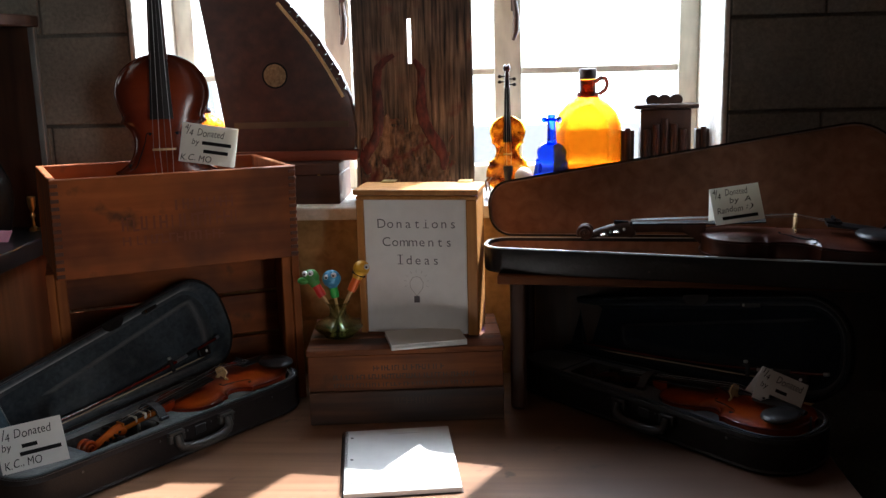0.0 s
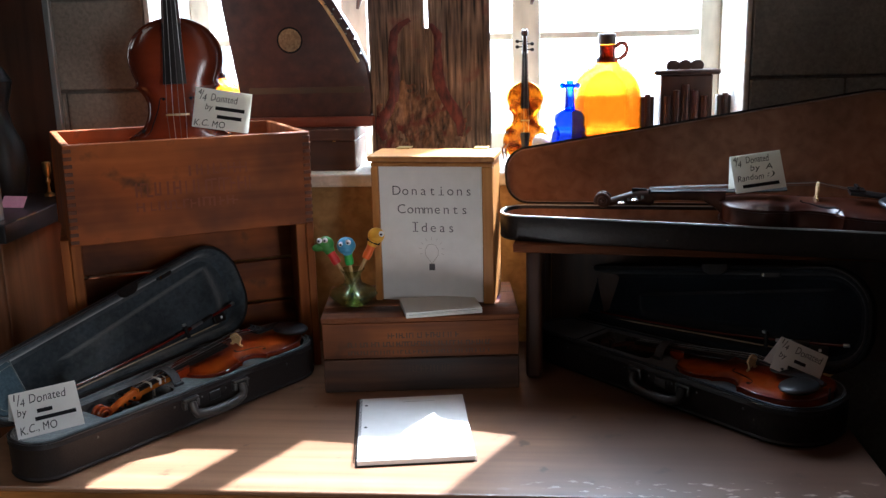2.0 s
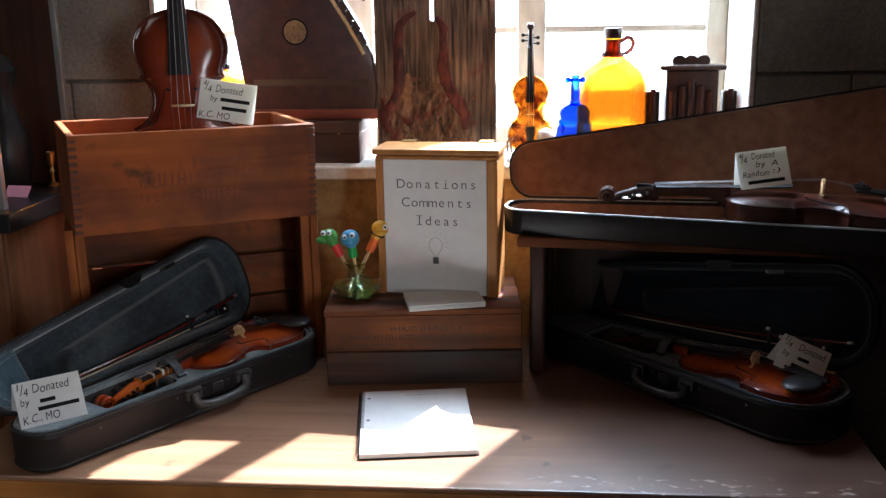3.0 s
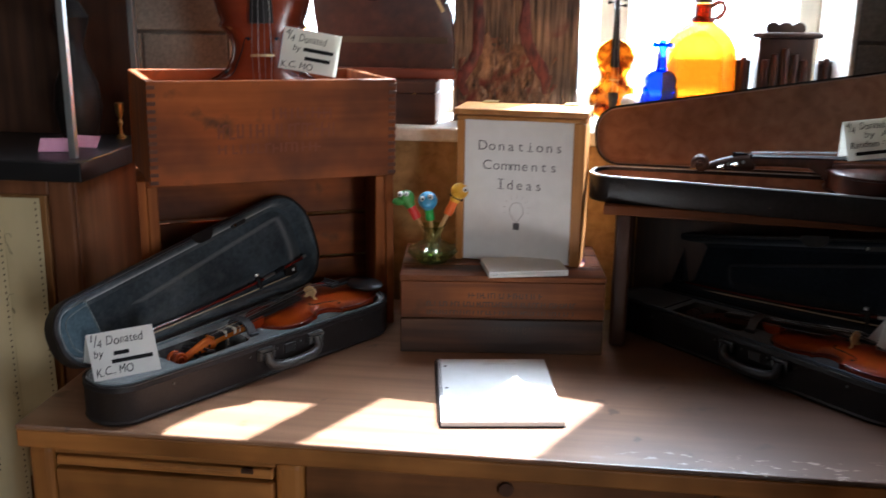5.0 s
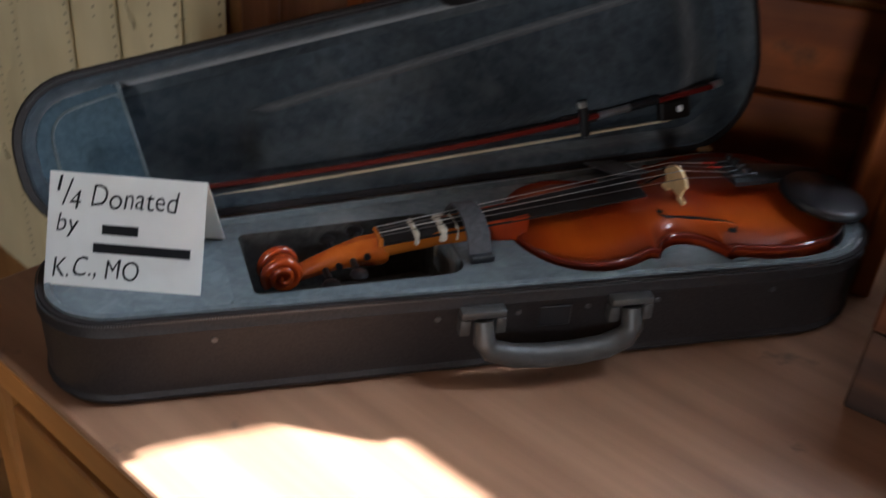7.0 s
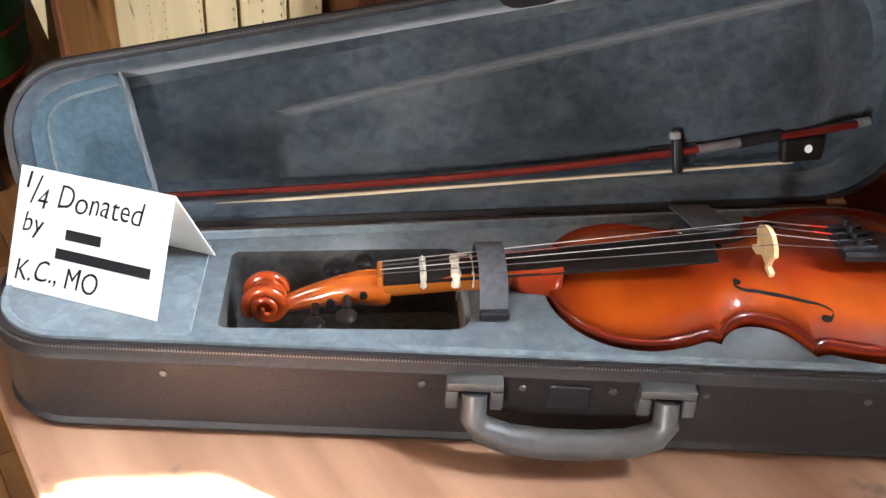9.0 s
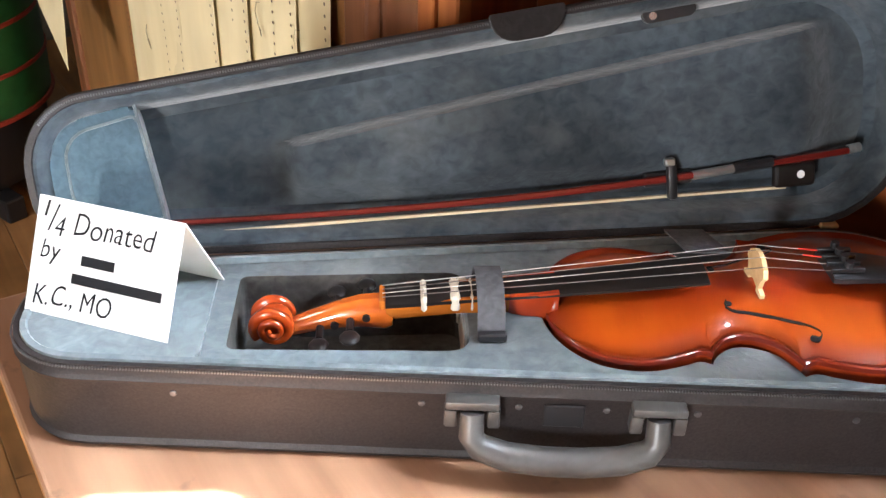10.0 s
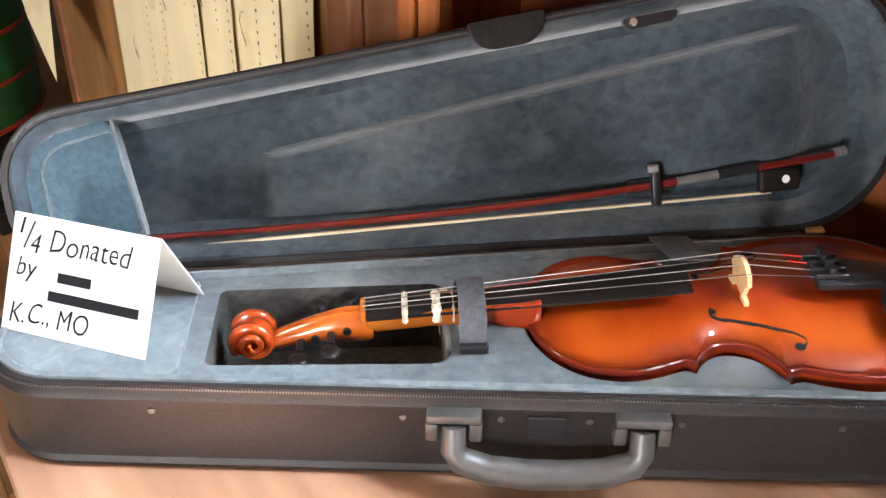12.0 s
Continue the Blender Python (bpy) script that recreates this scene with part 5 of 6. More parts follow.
    pts, n0 = [Vector(p) for p in fl], len(fl)
    rim = case_loop(0.031)
    for i in range(86):
        for dy in (*[-0.09 + 0.01 * k for k in range(9)], -0.002, 0.0, 0.0015, 0.003, 0.0045, 0.006, 0.008, *[0.013 + 0.007 * k for k in range(20)]):
            x = A0 + 0.03 + i * 0.0074
            p = (x, -0.0045 - 0.119 * x + dy)
            if inside(p, rim):
                pts.append(Vector(p))
    vs2, _, faces, *_ = geometry.delaunay_2d_cdt(pts, [(i, (i + 1) % n0) for i in range(n0)], [], 1, 1e-6)
    step = lambda a, b, x: (lambda t: t * t * (3 - 2 * t))(min(1.0, max(0.0, (x - a) / (b - a))))
    bm = bmesh.new()
    vs = []
    for v in vs2:
        up = step(0.0, 0.006, v.y + 0.0045 + 0.119 * v.x) * (1 - step(0.0, 0.034, v.y - 0.012 - 0.055 * v.x)) * step(0.034, 0.052, v.x) * (1 - step(0.435, 0.488, v.x + 3 * v.y * v.y))
        rough = 0.0008 * noise.noise((v.x * 30, v.y * 30, 2.0)) if inside(v, case_loop(0.034)) else 0.0
        vs.append(bm.verts.new((v.x, v.y, Z + 0.031 - 0.019 * up + rough)))
    for f in faces:
        bm.faces.new([vs[i] for i in f])
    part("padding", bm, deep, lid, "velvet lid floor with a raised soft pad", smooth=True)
    # strap tab at the lid's front edge and snap
    part("tab", slab(round_poly([(0.196, -h(0.196) - 0.004), (0.252, -h(0.252) - 0.004), (0.252, -0.068), (0.196, -0.064)], [0.002, 0.002, 0.018, 0.018], 5), Z - 0.004, Z - 0.001, 0.001), M_LEATHER, lid, "black strap tab")
    bm = slab(round_poly([(0.313, -0.0785), (0.354, -0.0825), (0.354, -0.0715), (0.313, -0.0675)], [0.0045] * 4, 5), Z + 0.008, Z + 0.013, 0.001)
    part("snap_tab", bm, M_BLACK, lid)
    part("snap", lathe([(0, -0.0012), (0.003, -0.0012), (0.003, 0.001), (0, 0.001)], 12, m=pose(0.320, -0.0733, Z + 0.0075)), M_CHROME, lid, smooth=True)
    # spinner that holds the bow
    sp = part("bow_spinner", box(0.327, 0.335, 0.037, 0.067, Z + 0.004, Z + 0.012, 0.003, 2), M_BLACK, lid, "black bow spinner", smooth=True)
    part("spinner_clip", box(0.3245, 0.3325, 0.0335, 0.0395, Z + 0.002, Z + 0.008, 0.001), M_ALU, sp, "small metal clip")
    part("spinner_plate", box(0.312, 0.350, 0.046, 0.057, Z + 0.015, Z + 0.0215, 0.001), M_BLACK, sp)
    for x in (0.316, 0.346):
        part("screw", lathe([(0, -0.001), (0.002, -0.001), (0.002, 0.0), (0, 0.0)], 10, m=pose(x, 0.0515, Z + 0.0148)), M_ALU, sp)
    for a in (0.12, 0.345):
        part("hinge", box(a - 0.014, a + 0.014, h(a) - 0.008, h(a) - 0.001, RIM - 0.0008, RIM + 0.0008), M_GREY, c)
    part("stay_ribbon", box(0.318, 0.348, 0.0, 0.062, -0.0006, 0.0006), M_STRAP, c, "flat grey lid ribbon", m=pose(0, 0.026, 0.0955, -17))
    part("hinge_tab", box(0.447, 0.462, h(0.45) - 0.004, h(0.45) + 0.010, RIM + 0.0005, RIM + 0.004, 0.001), M_MAPLE, c, "tan ribbon tab at the hinge")
    # bow
    bow_in(lid, Z)
    return c


def bow_in(lid, Z):
    b = new("bow")
    b.parent = lid
    tagged(b, "red-brown bow with pale hair clipped in the lid")
    b.matrix_basis = pose(-0.023, 0.0465, Z + 0.012, 0, 0, 1.4)
    n = 16
    pts = [(0.50 * k / n, -0.004 + 0.006 * math.sin(math.pi * k / n) - 0.010 * (k / n) ** 2, 0.0) for k in range(-2, n + 1)]
    part("stick", tube(pts, [0.0024 + 0.0009 * k / n for k in range(-2, n + 1)], 8), M_BOW, b, smooth=True)
    part("hair_ribbon", box(-0.05, 0.448, -0.001, 0.001, -0.0024, 0.0024), M_HAIR, b, "ribbon of pale horsehair", m=pose(0, 0.0042, 0, 0, 0, 0.85))
    part("frog", box(0.438, 0.472, -0.008, 0.011, -0.0042, 0.0042, 0.003, 3), M_EBONY, b, "black frog with pearl eye")
    part("frog_eye", lathe([(0, 0), (0.0032, 0), (0.0032, 0.0004), (0, 0.0004)], 14, m=pose(0.459, 0.001, -0.0047)), M_WHITE, b)
    part("thumb_grip", tube([(0.405, -0.0075, 0), (0.437, -0.0105, 0)], 0.0045, 10), M_BLACK, b)
    part("silver_lapping", tube([(0.372, -0.005, 0), (0.405, -0.0075, 0)], 0.0037, 10), M_ALU, b)
    part("end_screw", lathe([(0, 0), (0.0038, 0), (0.0038, 0.004), (0.003, 0.0045), (0.0038, 0.005), (0.0036, 0.010), (0, 0.011)], 14, m=pose(0.500, -0.0145, 0, 90, 0, 90 - 8)), M_ALU, b, smooth=True)
    return b


LCASE = pose(-0.5774, -0.4583, DZ, 0, 0, 60.5)
small_case("open black violin case with blue velvet lining on the desk", LCASE, 109)
violin("small orange-red violin with white finger tapes in its case", LCASE @ pose(TAIL, 0, 0.0480, 0, 1.55, 180), VS, M_VARNISH, M_RIB, M_NECK, tapes=True, tall=0.95, short=True)
tent_card("white folded card with a handwritten donor note", pose(-0.641, -0.576, DZ + RIM + 0.0012, 0, 0, 40), 0.107, 0.0775,
          "1", [("Donated", 0.27, 0.83, 0.09, 0.30), ("by", 0.06, 0.20, 0.36, 0.57), ("K.C., MO", 0.05, 0.60, 0.73, 0.93)], [(0.35, 0.58, 0.44, 0.525), (0.30, 0.92, 0.605, 0.69)], 58)


# ---- violin in the crate ----
def upright(x, y, z, yaw, back):
    """Stands a violin on its tail, its belly to -y turned by yaw, leaning back."""
    m = Matrix(((0, -1, 0, 0), (0, 0, -1, 0), (1, 0, 0, 0), (0, 0, 0, 1)))
    return Matrix.Translation((x, y, z)) @ Matrix.Rotation(radians(yaw), 4, "Z") @ Matrix.Rotation(radians(-back), 4, "X") @ m


violin("full-size red-brown violin standing in the crate", upright(-0.486, -0.118, 1.127, 14, 5), 1.05, M_OLDV, M_BROWNV, M_BROWNV, chin=False)
tent_card("white folded card with a handwritten donor note", pose(-0.426, -0.228, 1.305, 0, 10, 12), 0.103, 0.0735,
          "4", [("Donated", 0.28, 0.76, 0.11, 0.31), ("by", 0.20, 0.33, 0.38, 0.57), ("K.C. MO", 0.03, 0.58, 0.78, 0.96)], [(0.38, 0.90, 0.42, 0.51), (0.42, 0.86, 0.63, 0.72)], 14)


# ---- on the window sill ----
def zither(m):
    z = thing("zither", "dark mahogany wing-shaped zither standing on its long side", "zither", m)
    out = [(-0.462, 0.0), (-0.170, 0.0), (-0.163, 0.055), (-0.170, 0.13), (-0.195, 0.195), (-0.240, 0.27), (-0.30, 0.345), (-0.37, 0.42), (-0.45, 0.475), (-0.53, 0.49)]
    part("body", slab(out, -0.018, 0.018, 0.003, 2), M_ZITHER, z, smooth=True, m=Matrix.Rotation(radians(90), 4, "X"))
    part("bottom_bar", box(-0.468, -0.160, -0.024, 0.024, -0.012, 0.012, 0.004, 2), M_REDWOOD, z, "reddish bar along the foot", smooth=True)
    part("sound_hole", lathe([(0, 0), (0.030, 0), (0.030, 0.0006), (0, 0.0006)], 32, m=pose(-0.345, -0.0184, 0.187, 90)), M_INK, z)
    part("rosette", lathe([(0.0, 0.0), (0.026, 0.0), (0.026, 0.0008), (0.0, 0.0008)], 32, m=pose(-0.345, -0.0188, 0.187, 90)), M_LABEL, z, "round gilt label in the sound hole")
    part("pin_rail", tube([(-0.188, -0.019, 0.135), (-0.222, -0.019, 0.20), (-0.262, -0.019, 0.265), (-0.33, -0.019, 0.35)], 0.004, 8), M_MAPLE, z, "pale rail under the tuning pins")
    peg = finish("tuning_pin", tube([(0, 0, 0), (0, -0.014, 0)], 0.0022, 8), M_CHROME)
    for k in range(18):
        t = k / 17
        part("tuning_pin", peg, None, z, m=pose(-0.182 - 0.125 * t + 0.010 * (k % 2), -0.018, 0.155 + 0.185 * t))
    part("inlay", box(-0.448, -0.178, -0.0192, -0.018, 0.066, 0.080), M_BAND, z, "faded olive band")
    return z


zither(pose(0.0, 0.255, SILL + 0.1075))
zb = thing("wooden_box", "plain dark red-brown wooden box under the zither", "box", pose(-0.42, 0.19, SILL))
part("body", box(0, 0.222, 0, 0.16, 0, 0.068, 0.002), M_BOXW, zb)
part("lid", box(-0.001, 0.223, -0.001, 0.161, 0.0685, 0.0948, 0.003, 2), M_BOXW, zb)
part("catch", lathe([(0, -0.003), (0.004, -0.003), (0.004, 0.0), (0, 0.0)], 12, m=pose(0.175, 0.0005, 0.066, 90)), M_BRASS, zb)

bo = thing("carved_board", "weathered dark plank with a red carved violin relief and a slot", "carved board", pose(-0.168, 0.268, SILL))
for x0, x1, z0, z1 in ((0.0, 0.1285, 0, 0.608), (0.138, 0.279, 0, 0.608), (0.1287, 0.1378, 0, 0.314), (0.1287, 0.1378, 0.415, 0.608)):
    part("plank", box(x0, x1, 0, 0.028, z0, z1, 0.002), M_BARN, bo)
for pts in (((0.143, 0.322), (0.154, 0.312), (0.160, 0.298), (0.161, 0.275), (0.157, 0.245), (0.156, 0.211), (0.163, 0.178), (0.178, 0.149), (0.198, 0.120), (0.208, 0.095), (0.204, 0.066)),
            ((0.096, 0.334), (0.074, 0.322), (0.060, 0.305), (0.057, 0.285), (0.052, 0.262), (0.056, 0.23), (0.055, 0.196), (0.054, 0.160), (0.042, 0.130), (0.026, 0.108), (0.020, 0.088), (0.034, 0.060))):
    bm = tube([(x, -0.001, z) for x, z in pts], [float(np.interp(k / (len(pts) - 1), (0, 0.15, 0.5, 0.85, 1), (0.005, 0.009, 0.012, 0.0155, 0.008))) for k in range(len(pts))], 10)
    for v in bm.verts:
        v.co.y = v.co.y * 0.5 + 0.004 * noise.noise(v.co * 90)
        v.co.x += 0.007 * noise.noise(v.co * 60 + Vector((3, 0, 0)))
    part("carved_side", bm, M_RELIEF, bo, "red-stained carved edge", smooth=True)
# rough chiselled belly between the edges
bm = bmesh.new()
cols, rws = 44, 44
vs = []
for i in range(cols + 1):
    for j in range(rws + 1):
        x, z = 0.012 + 0.25 * i / cols, 0.2 * j / rws
        d = 1 - ((x - 0.115) / 0.115) ** 2 - (max(z - 0.05, 0) / 0.14) ** 2
        h = min(max(d, -0.3), 0.5) * 0.010 + 0.007 * noise.noise((x * 70, z * 38, 1.5)) + 0.004 * noise.noise((x * 190, z * 90, 4.0))
        vs.append(bm.verts.new((x, 0.0012 - h, z)))
for i in range(cols):
    for j in range(rws):
        k = i * (rws + 1) + j
        bm.faces.new((vs[k], vs[k + rws + 1], vs[k + rws + 2], vs[k + 1]))
part("carved_belly", bm, M_HEWN, bo, "rough chiselled reddish-brown wood")


def jug(m, material, label):
    j = thing("glass_jug", label, "jug", m, group="glass jugs")
    outer = [(0.0, 0.0), (0.070, 0.0), (0.078, 0.006), (0.080, 0.02), (0.080, 0.135), (0.077, 0.155), (0.068, 0.175), (0.051, 0.193), (0.031, 0.205), (0.020, 0.214), (0.0185, 0.222), (0.0185, 0.246)]
    inner = [(r - 0.0035 if r > 0.004 else 0, z + (0.004 if r < 0.075 and z < 0.01 else 0)) for r, z in reversed(outer)]
    part("glass_body", lathe(outer + inner, 48), material, j, smooth=True)
    part("neck_glass", lathe([(0.0145, 0.216), (0.0192, 0.2205), (0.0192, 0.2455), (0.0145, 0.2455)], 32), G_AMBERD, j, "dark red-amber neck", smooth=True)
    part("neck_ring", lathe([(0.0182, 0.208), (0.0255, 0.209), (0.0265, 0.214), (0.0255, 0.219), (0.0182, 0.220)], 32), G_AMBERD, j, smooth=True)
    part("handle", tube([(0.018, 0, 0.240), (0.030, 0, 0.249), (0.041, 0, 0.247), (0.046, 0, 0.236), (0.041, 0, 0.224), (0.027, 0, 0.214)], [0.0045, 0.005, 0.005, 0.005, 0.005, 0.0045], 10), G_AMBERD, j, "small loop handle", smooth=True)
    part("cap", lathe([(0, 0.2465), (0.0195, 0.2465), (0.0205, 0.249), (0.0205, 0.266), (0.019, 0.2685), (0, 0.2685)], 28), M_DARK, j, "dark screw cap", smooth=True)
    return j


jug(pose(0.378, 0.305, SILL, 0, 0, -8), G_AMBER, "round amber glass jug with loop handle, glowing in daylight").scale = (1, 1, 1.085)
jug(pose(-0.545, 0.30, SILL, 0, 0, 160), G_AMBER, "round dark amber glass jug behind the violin").scale = (0.95, 0.95, 1.0)

# violin-shaped blue bottle
bb = thing("violin_bottle", "cobalt blue glass bottle shaped like a violin", "bottle", pose(0.292, 0.262, SILL))
bb.scale = (0.94, 1, 0.95)
half = [(x * 0.375, w * 0.43) for x, w in body_outline(0, 2)]
bm = slab([(w, x) for x, w in half] + [(-w, x) for x, w in reversed(half[1:-1])], -0.015, 0.015, 0.006, 3)
part("bottle_body", bm, G_BLUE, bb, smooth=True, m=Matrix.Rotation(radians(90), 4, "X"))
part("bottle_neck", lathe([(0.0, 0.128), (0.015, 0.128), (0.0115, 0.140), (0.0100, 0.178), (0.0125, 0.184), (0.0125, 0.190), (0.010, 0.192), (0.010, 0.200), (0, 0.200)], 24), G_BLUE, bb, smooth=True)
for x in (-0.018, 0.018):
    bm = bmesh.new()
    bmesh.ops.create_uvsphere(bm, u_segments=14, v_segments=10, radius=0.0075, matrix=pose(x, 0, 0.188))
    tube([(0, 0, 0.188), (x, 0, 0.188)], 0.003, 8, bm=bm)
    part("glass_peg", bm, G_BLUE, bb, smooth=True)

violin("miniature tortoiseshell-amber violin standing on the sill", upright(0.190, 0.27, SILL + 0.012, 0, 3), 0.495, G_HONEY, G_HONEY, M_BROWNV, chin=False, name="miniature_violin")
st = thing("figurine_stand", "small brass wire stand with a pale egg beside it", "stand", pose(0.190, 0.255, SILL))
bm = box(-0.035, 0.03, -0.025, 0.035, 0, 0.006, 0.002)
box(-0.03, 0.025, 0.0, 0.02, 0.006, 0.0115, 0.001, bm=bm)
part("base", bm, M_BRASS, st)
for x in (-0.05, -0.042):
    part("hook", tube([(x, -0.03, 0.001), (x, -0.035, 0.02), (x - 0.003, -0.03, 0.04), (x + 0.004, -0.02, 0.05)], 0.002, 8), M_CHROME, st, smooth=True)
egg = bmesh.new()
bmesh.ops.create_uvsphere(egg, u_segments=24, v_segments=16, radius=1, matrix=pose(0, 0, 0.024) @ Matrix.Diagonal((0.021, 0.021, 0.024, 1)))
solo("ornament_egg", egg, M_IVORY, "pale grey ceramic egg on the sill", "ornament", pose(0.226, 0.225, SILL + 0.0255), smooth=True)
solo("egg_cup", lathe([(0, 0), (0.014, 0), (0.012, 0.004), (0.005, 0.012), (0.006, 0.02), (0.016, 0.03), (0.0155, 0.031), (0, 0.024)], 20), M_BROWNV, "small turned wooden egg cup", "egg cup", pose(0.226, 0.225, SILL), smooth=True)

og = thing("miniature_organ", "dark carved miniature pipe organ with gilt pipes", "ornament", pose(0.553, 0.28, SILL))
og.scale = (1.22, 1, 1.03)
part("case_body", box(-0.045, 0.05, -0.005, 0.035, 0, 0.19, 0.003, 2), M_DARK, og)
for k in range(5):
    x = -0.033 + 0.0168 * k
    part("pipe", lathe([(0, 0), (0.0045, 0), (0.0065, 0.012), (0.0065, 0.10 + 0.012 * (2 - abs(k - 2))), (0, 0.102 + 0.012 * (2 - abs(k - 2)))], 14, m=pose(x, -0.008, 0.045)), M_BROWNV, og, smooth=True)
part("cornice", box(-0.058, 0.063, -0.012, 0.038, 0.1905, 0.202, 0.004, 2), M_DARK, og)
for x in (-0.022, 0.0, 0.022):
    part("crest_scroll", lathe([(0.004, -0.006), (0.012, -0.006), (0.0135, 0), (0.012, 0.006), (0.004, 0.006)], 18, m=pose(x, 0.012, 0.21, 90)), M_DARK, og, smooth=True)
for x0 in (-0.082, 0.06):
    part("wing", box(x0, x0 + 0.026, 0.0, 0.03, 0, 0.145, 0.003, 2), M_DARK, og)
    part("wing_pipe", tube([(x0 + 0.013, -0.005, 0.03), (x0 + 0.013, -0.005, 0.15)], 0.0055, 10), M_BROWNV, og, smooth=True)

# ---- the stand and the full-size case on it ----
sd = thing("display_stand", "low dark-stained wooden stand carrying an open violin case", "stand", pose(0.166, -0.115, DZ, 0, 0, -7))
part("top_board", box(0, 0.86, 0.0, 0.25, 0.272, 0.291, 0.003, 2), M_CRATED, sd)
for x in (0.022, 0.79):
    part("leg", box(x, x + 0.032, 0.022, 0.054, 0, 0.2715, 0.008, 3), M_DARK, sd, smooth=True)
    part("leg", box(x, x + 0.032, 0.20, 0.232, 0, 0.2715, 0.008, 3), M_DARK, sd, smooth=True)
    part("side_panel", box(x + 0.008, x + 0.022, 0.0545, 0.1995, 0.02, 0.2715, 0.002), M_DARK, sd)
part("back_panel", box(0.055, 0.789, 0.22, 0.232, 0.0, 0.2715), M_DARK, sd)


BH0, BHS, BL = 0.056, 0.082, 0.84


def big_loop(inset=0.0):
    h = lambda a: BH0 + BHS * a - inset
    return round_poly([(inset, -h(0)), (BL - inset, -h(BL)), (BL - inset, h(BL)), (inset, h(0))], [max(0.01, r - inset) for r in (0.05, 0.10, 0.10, 0.05)], 10)


def big_case(m, angle):
    c = thing("violin_case", "old worn black wooden violin case, open, with brown lining", "violin case", m, group="open violin cases")
    H = 0.051
    bm = shell([(big_loop(0.003), 0), (big_loop(0), 0.004), (big_loop(0), H - 0.002), (big_loop(0.002), H), (big_loop(0.008), H), (big_loop(0.009), 0.012), (big_loop(0.012), 0.010)], caps=(True, True))
    part("base_shell", bm, M_LEATHER, c, "worn black leatherette shell", smooth=True)
    bm = shell([(big_loop(0.0005), H - 0.003), (big_loop(0.0005), H + 0.0012), (big_loop(0.006), H + 0.0012), (big_loop(0.006), H - 0.003)], caps=(False, False))
    part("metal_rim", bm, M_ALU, c, "bright worn rim", smooth=True)
    bm = shell([(big_loop(0.0095), 0.0165), (big_loop(0.0095), H - 0.006), (big_loop(0.014), H - 0.014), (big_loop(0.02), 0.0165)], caps=(True, True))
    part("lining", bm, M_LINING, c, smooth=True)
    d = Vector((1, BHS, 0)).normalized()
    p0 = Vector((0, BH0, H + 0.002))
    lid = new("lid")
    lid.parent = c
    lid.matrix_basis = Matrix.Translation(p0) @ Matrix.Rotation(radians(-angle), 4, d) @ Matrix.Translation(-p0)
    Z = H + 0.002
    part("lid_shell", shell([(big_loop(0.004), Z), (big_loop(0), Z), (big_loop(0), Z + 0.018), (big_loop(0.006), Z + 0.026), (big_loop(0.02), Z + 0.03)], caps=(False, True)), M_LEATHER, lid, smooth=True)
    part("lid_lining", shell([(big_loop(0.004), Z), (big_loop(0.006), Z + 0.012), (big_loop(0.016), Z + 0.019)], caps=(False, True)), M_LINING, lid, "plain brown cloth lining", smooth=True)
    part("lid_edge", shell([(big_loop(0.0), Z - 0.0006), (big_loop(0.0035), Z - 0.0006), (big_loop(0.0035), Z + 0.0006)], caps=(False, False)), M_LEATHER, lid, "black bound edge")
    for a in (0.2, 0.6):
        part("hinge", box(a - 0.015, a + 0.015, BH0 + BHS * a - 0.004, BH0 + BHS * a + 0.001, H - 0.008, H + 0.004), M_BRASS, c)
    return c


BCASE = pose(0.142, -0.032, DZ + 0.2915, 0, 0, -10)
big_case(BCASE, 101)
violin("dark full-size violin lying in the worn case", BCASE @ pose(0.783, 0.0, 0.030, 0, -2.2, 180), 1.0, M_BROWNV, M_BROWNV, M_DARK, silver_pegs=True)
tent_card("white folded card with a handwritten donor note", pose(0.577, -0.195, 1.1615, 0, -7, 4), 0.092, 0.070,
          "4", [("Donated", 0.30, 0.76, 0.06, 0.25), ("by  A", 0.36, 0.80, 0.30, 0.50), ("Random", 0.08, 0.60, 0.53, 0.71), (":)", 0.66, 0.82, 0.52, 0.69)], [(0.16, 0.88, 0.80, 0.89)], 42)

# ---- small case under the stand ----
RCASE = pose(0.3415, -0.0205, DZ, 0, 0, -42.4)
# cloth, shell and handle darker than the first case's, shade included
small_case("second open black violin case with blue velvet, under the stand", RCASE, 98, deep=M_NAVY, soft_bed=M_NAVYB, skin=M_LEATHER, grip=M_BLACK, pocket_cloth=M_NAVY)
violin("small orange-brown violin in the case under the stand", RCASE @ pose(TAIL, 0, 0.0480, 0, 1.55, 180), VS, M_VARNISH, M_RIB, M_BROWNV, short=True)
tent_card("white card with a handwritten donor note, slipped sideways", pose(0.624, -0.318, 0.870, 0, 25, 4), 0.094, 0.060,
          "1", [("Donated", 0.36, 0.92, 0.09, 0.33), ("by", 0.08, 0.23, 0.42, 0.63)], [(0.40, 0.64, 0.48, 0.58), (0.32, 0.93, 0.72, 0.82)], 36)

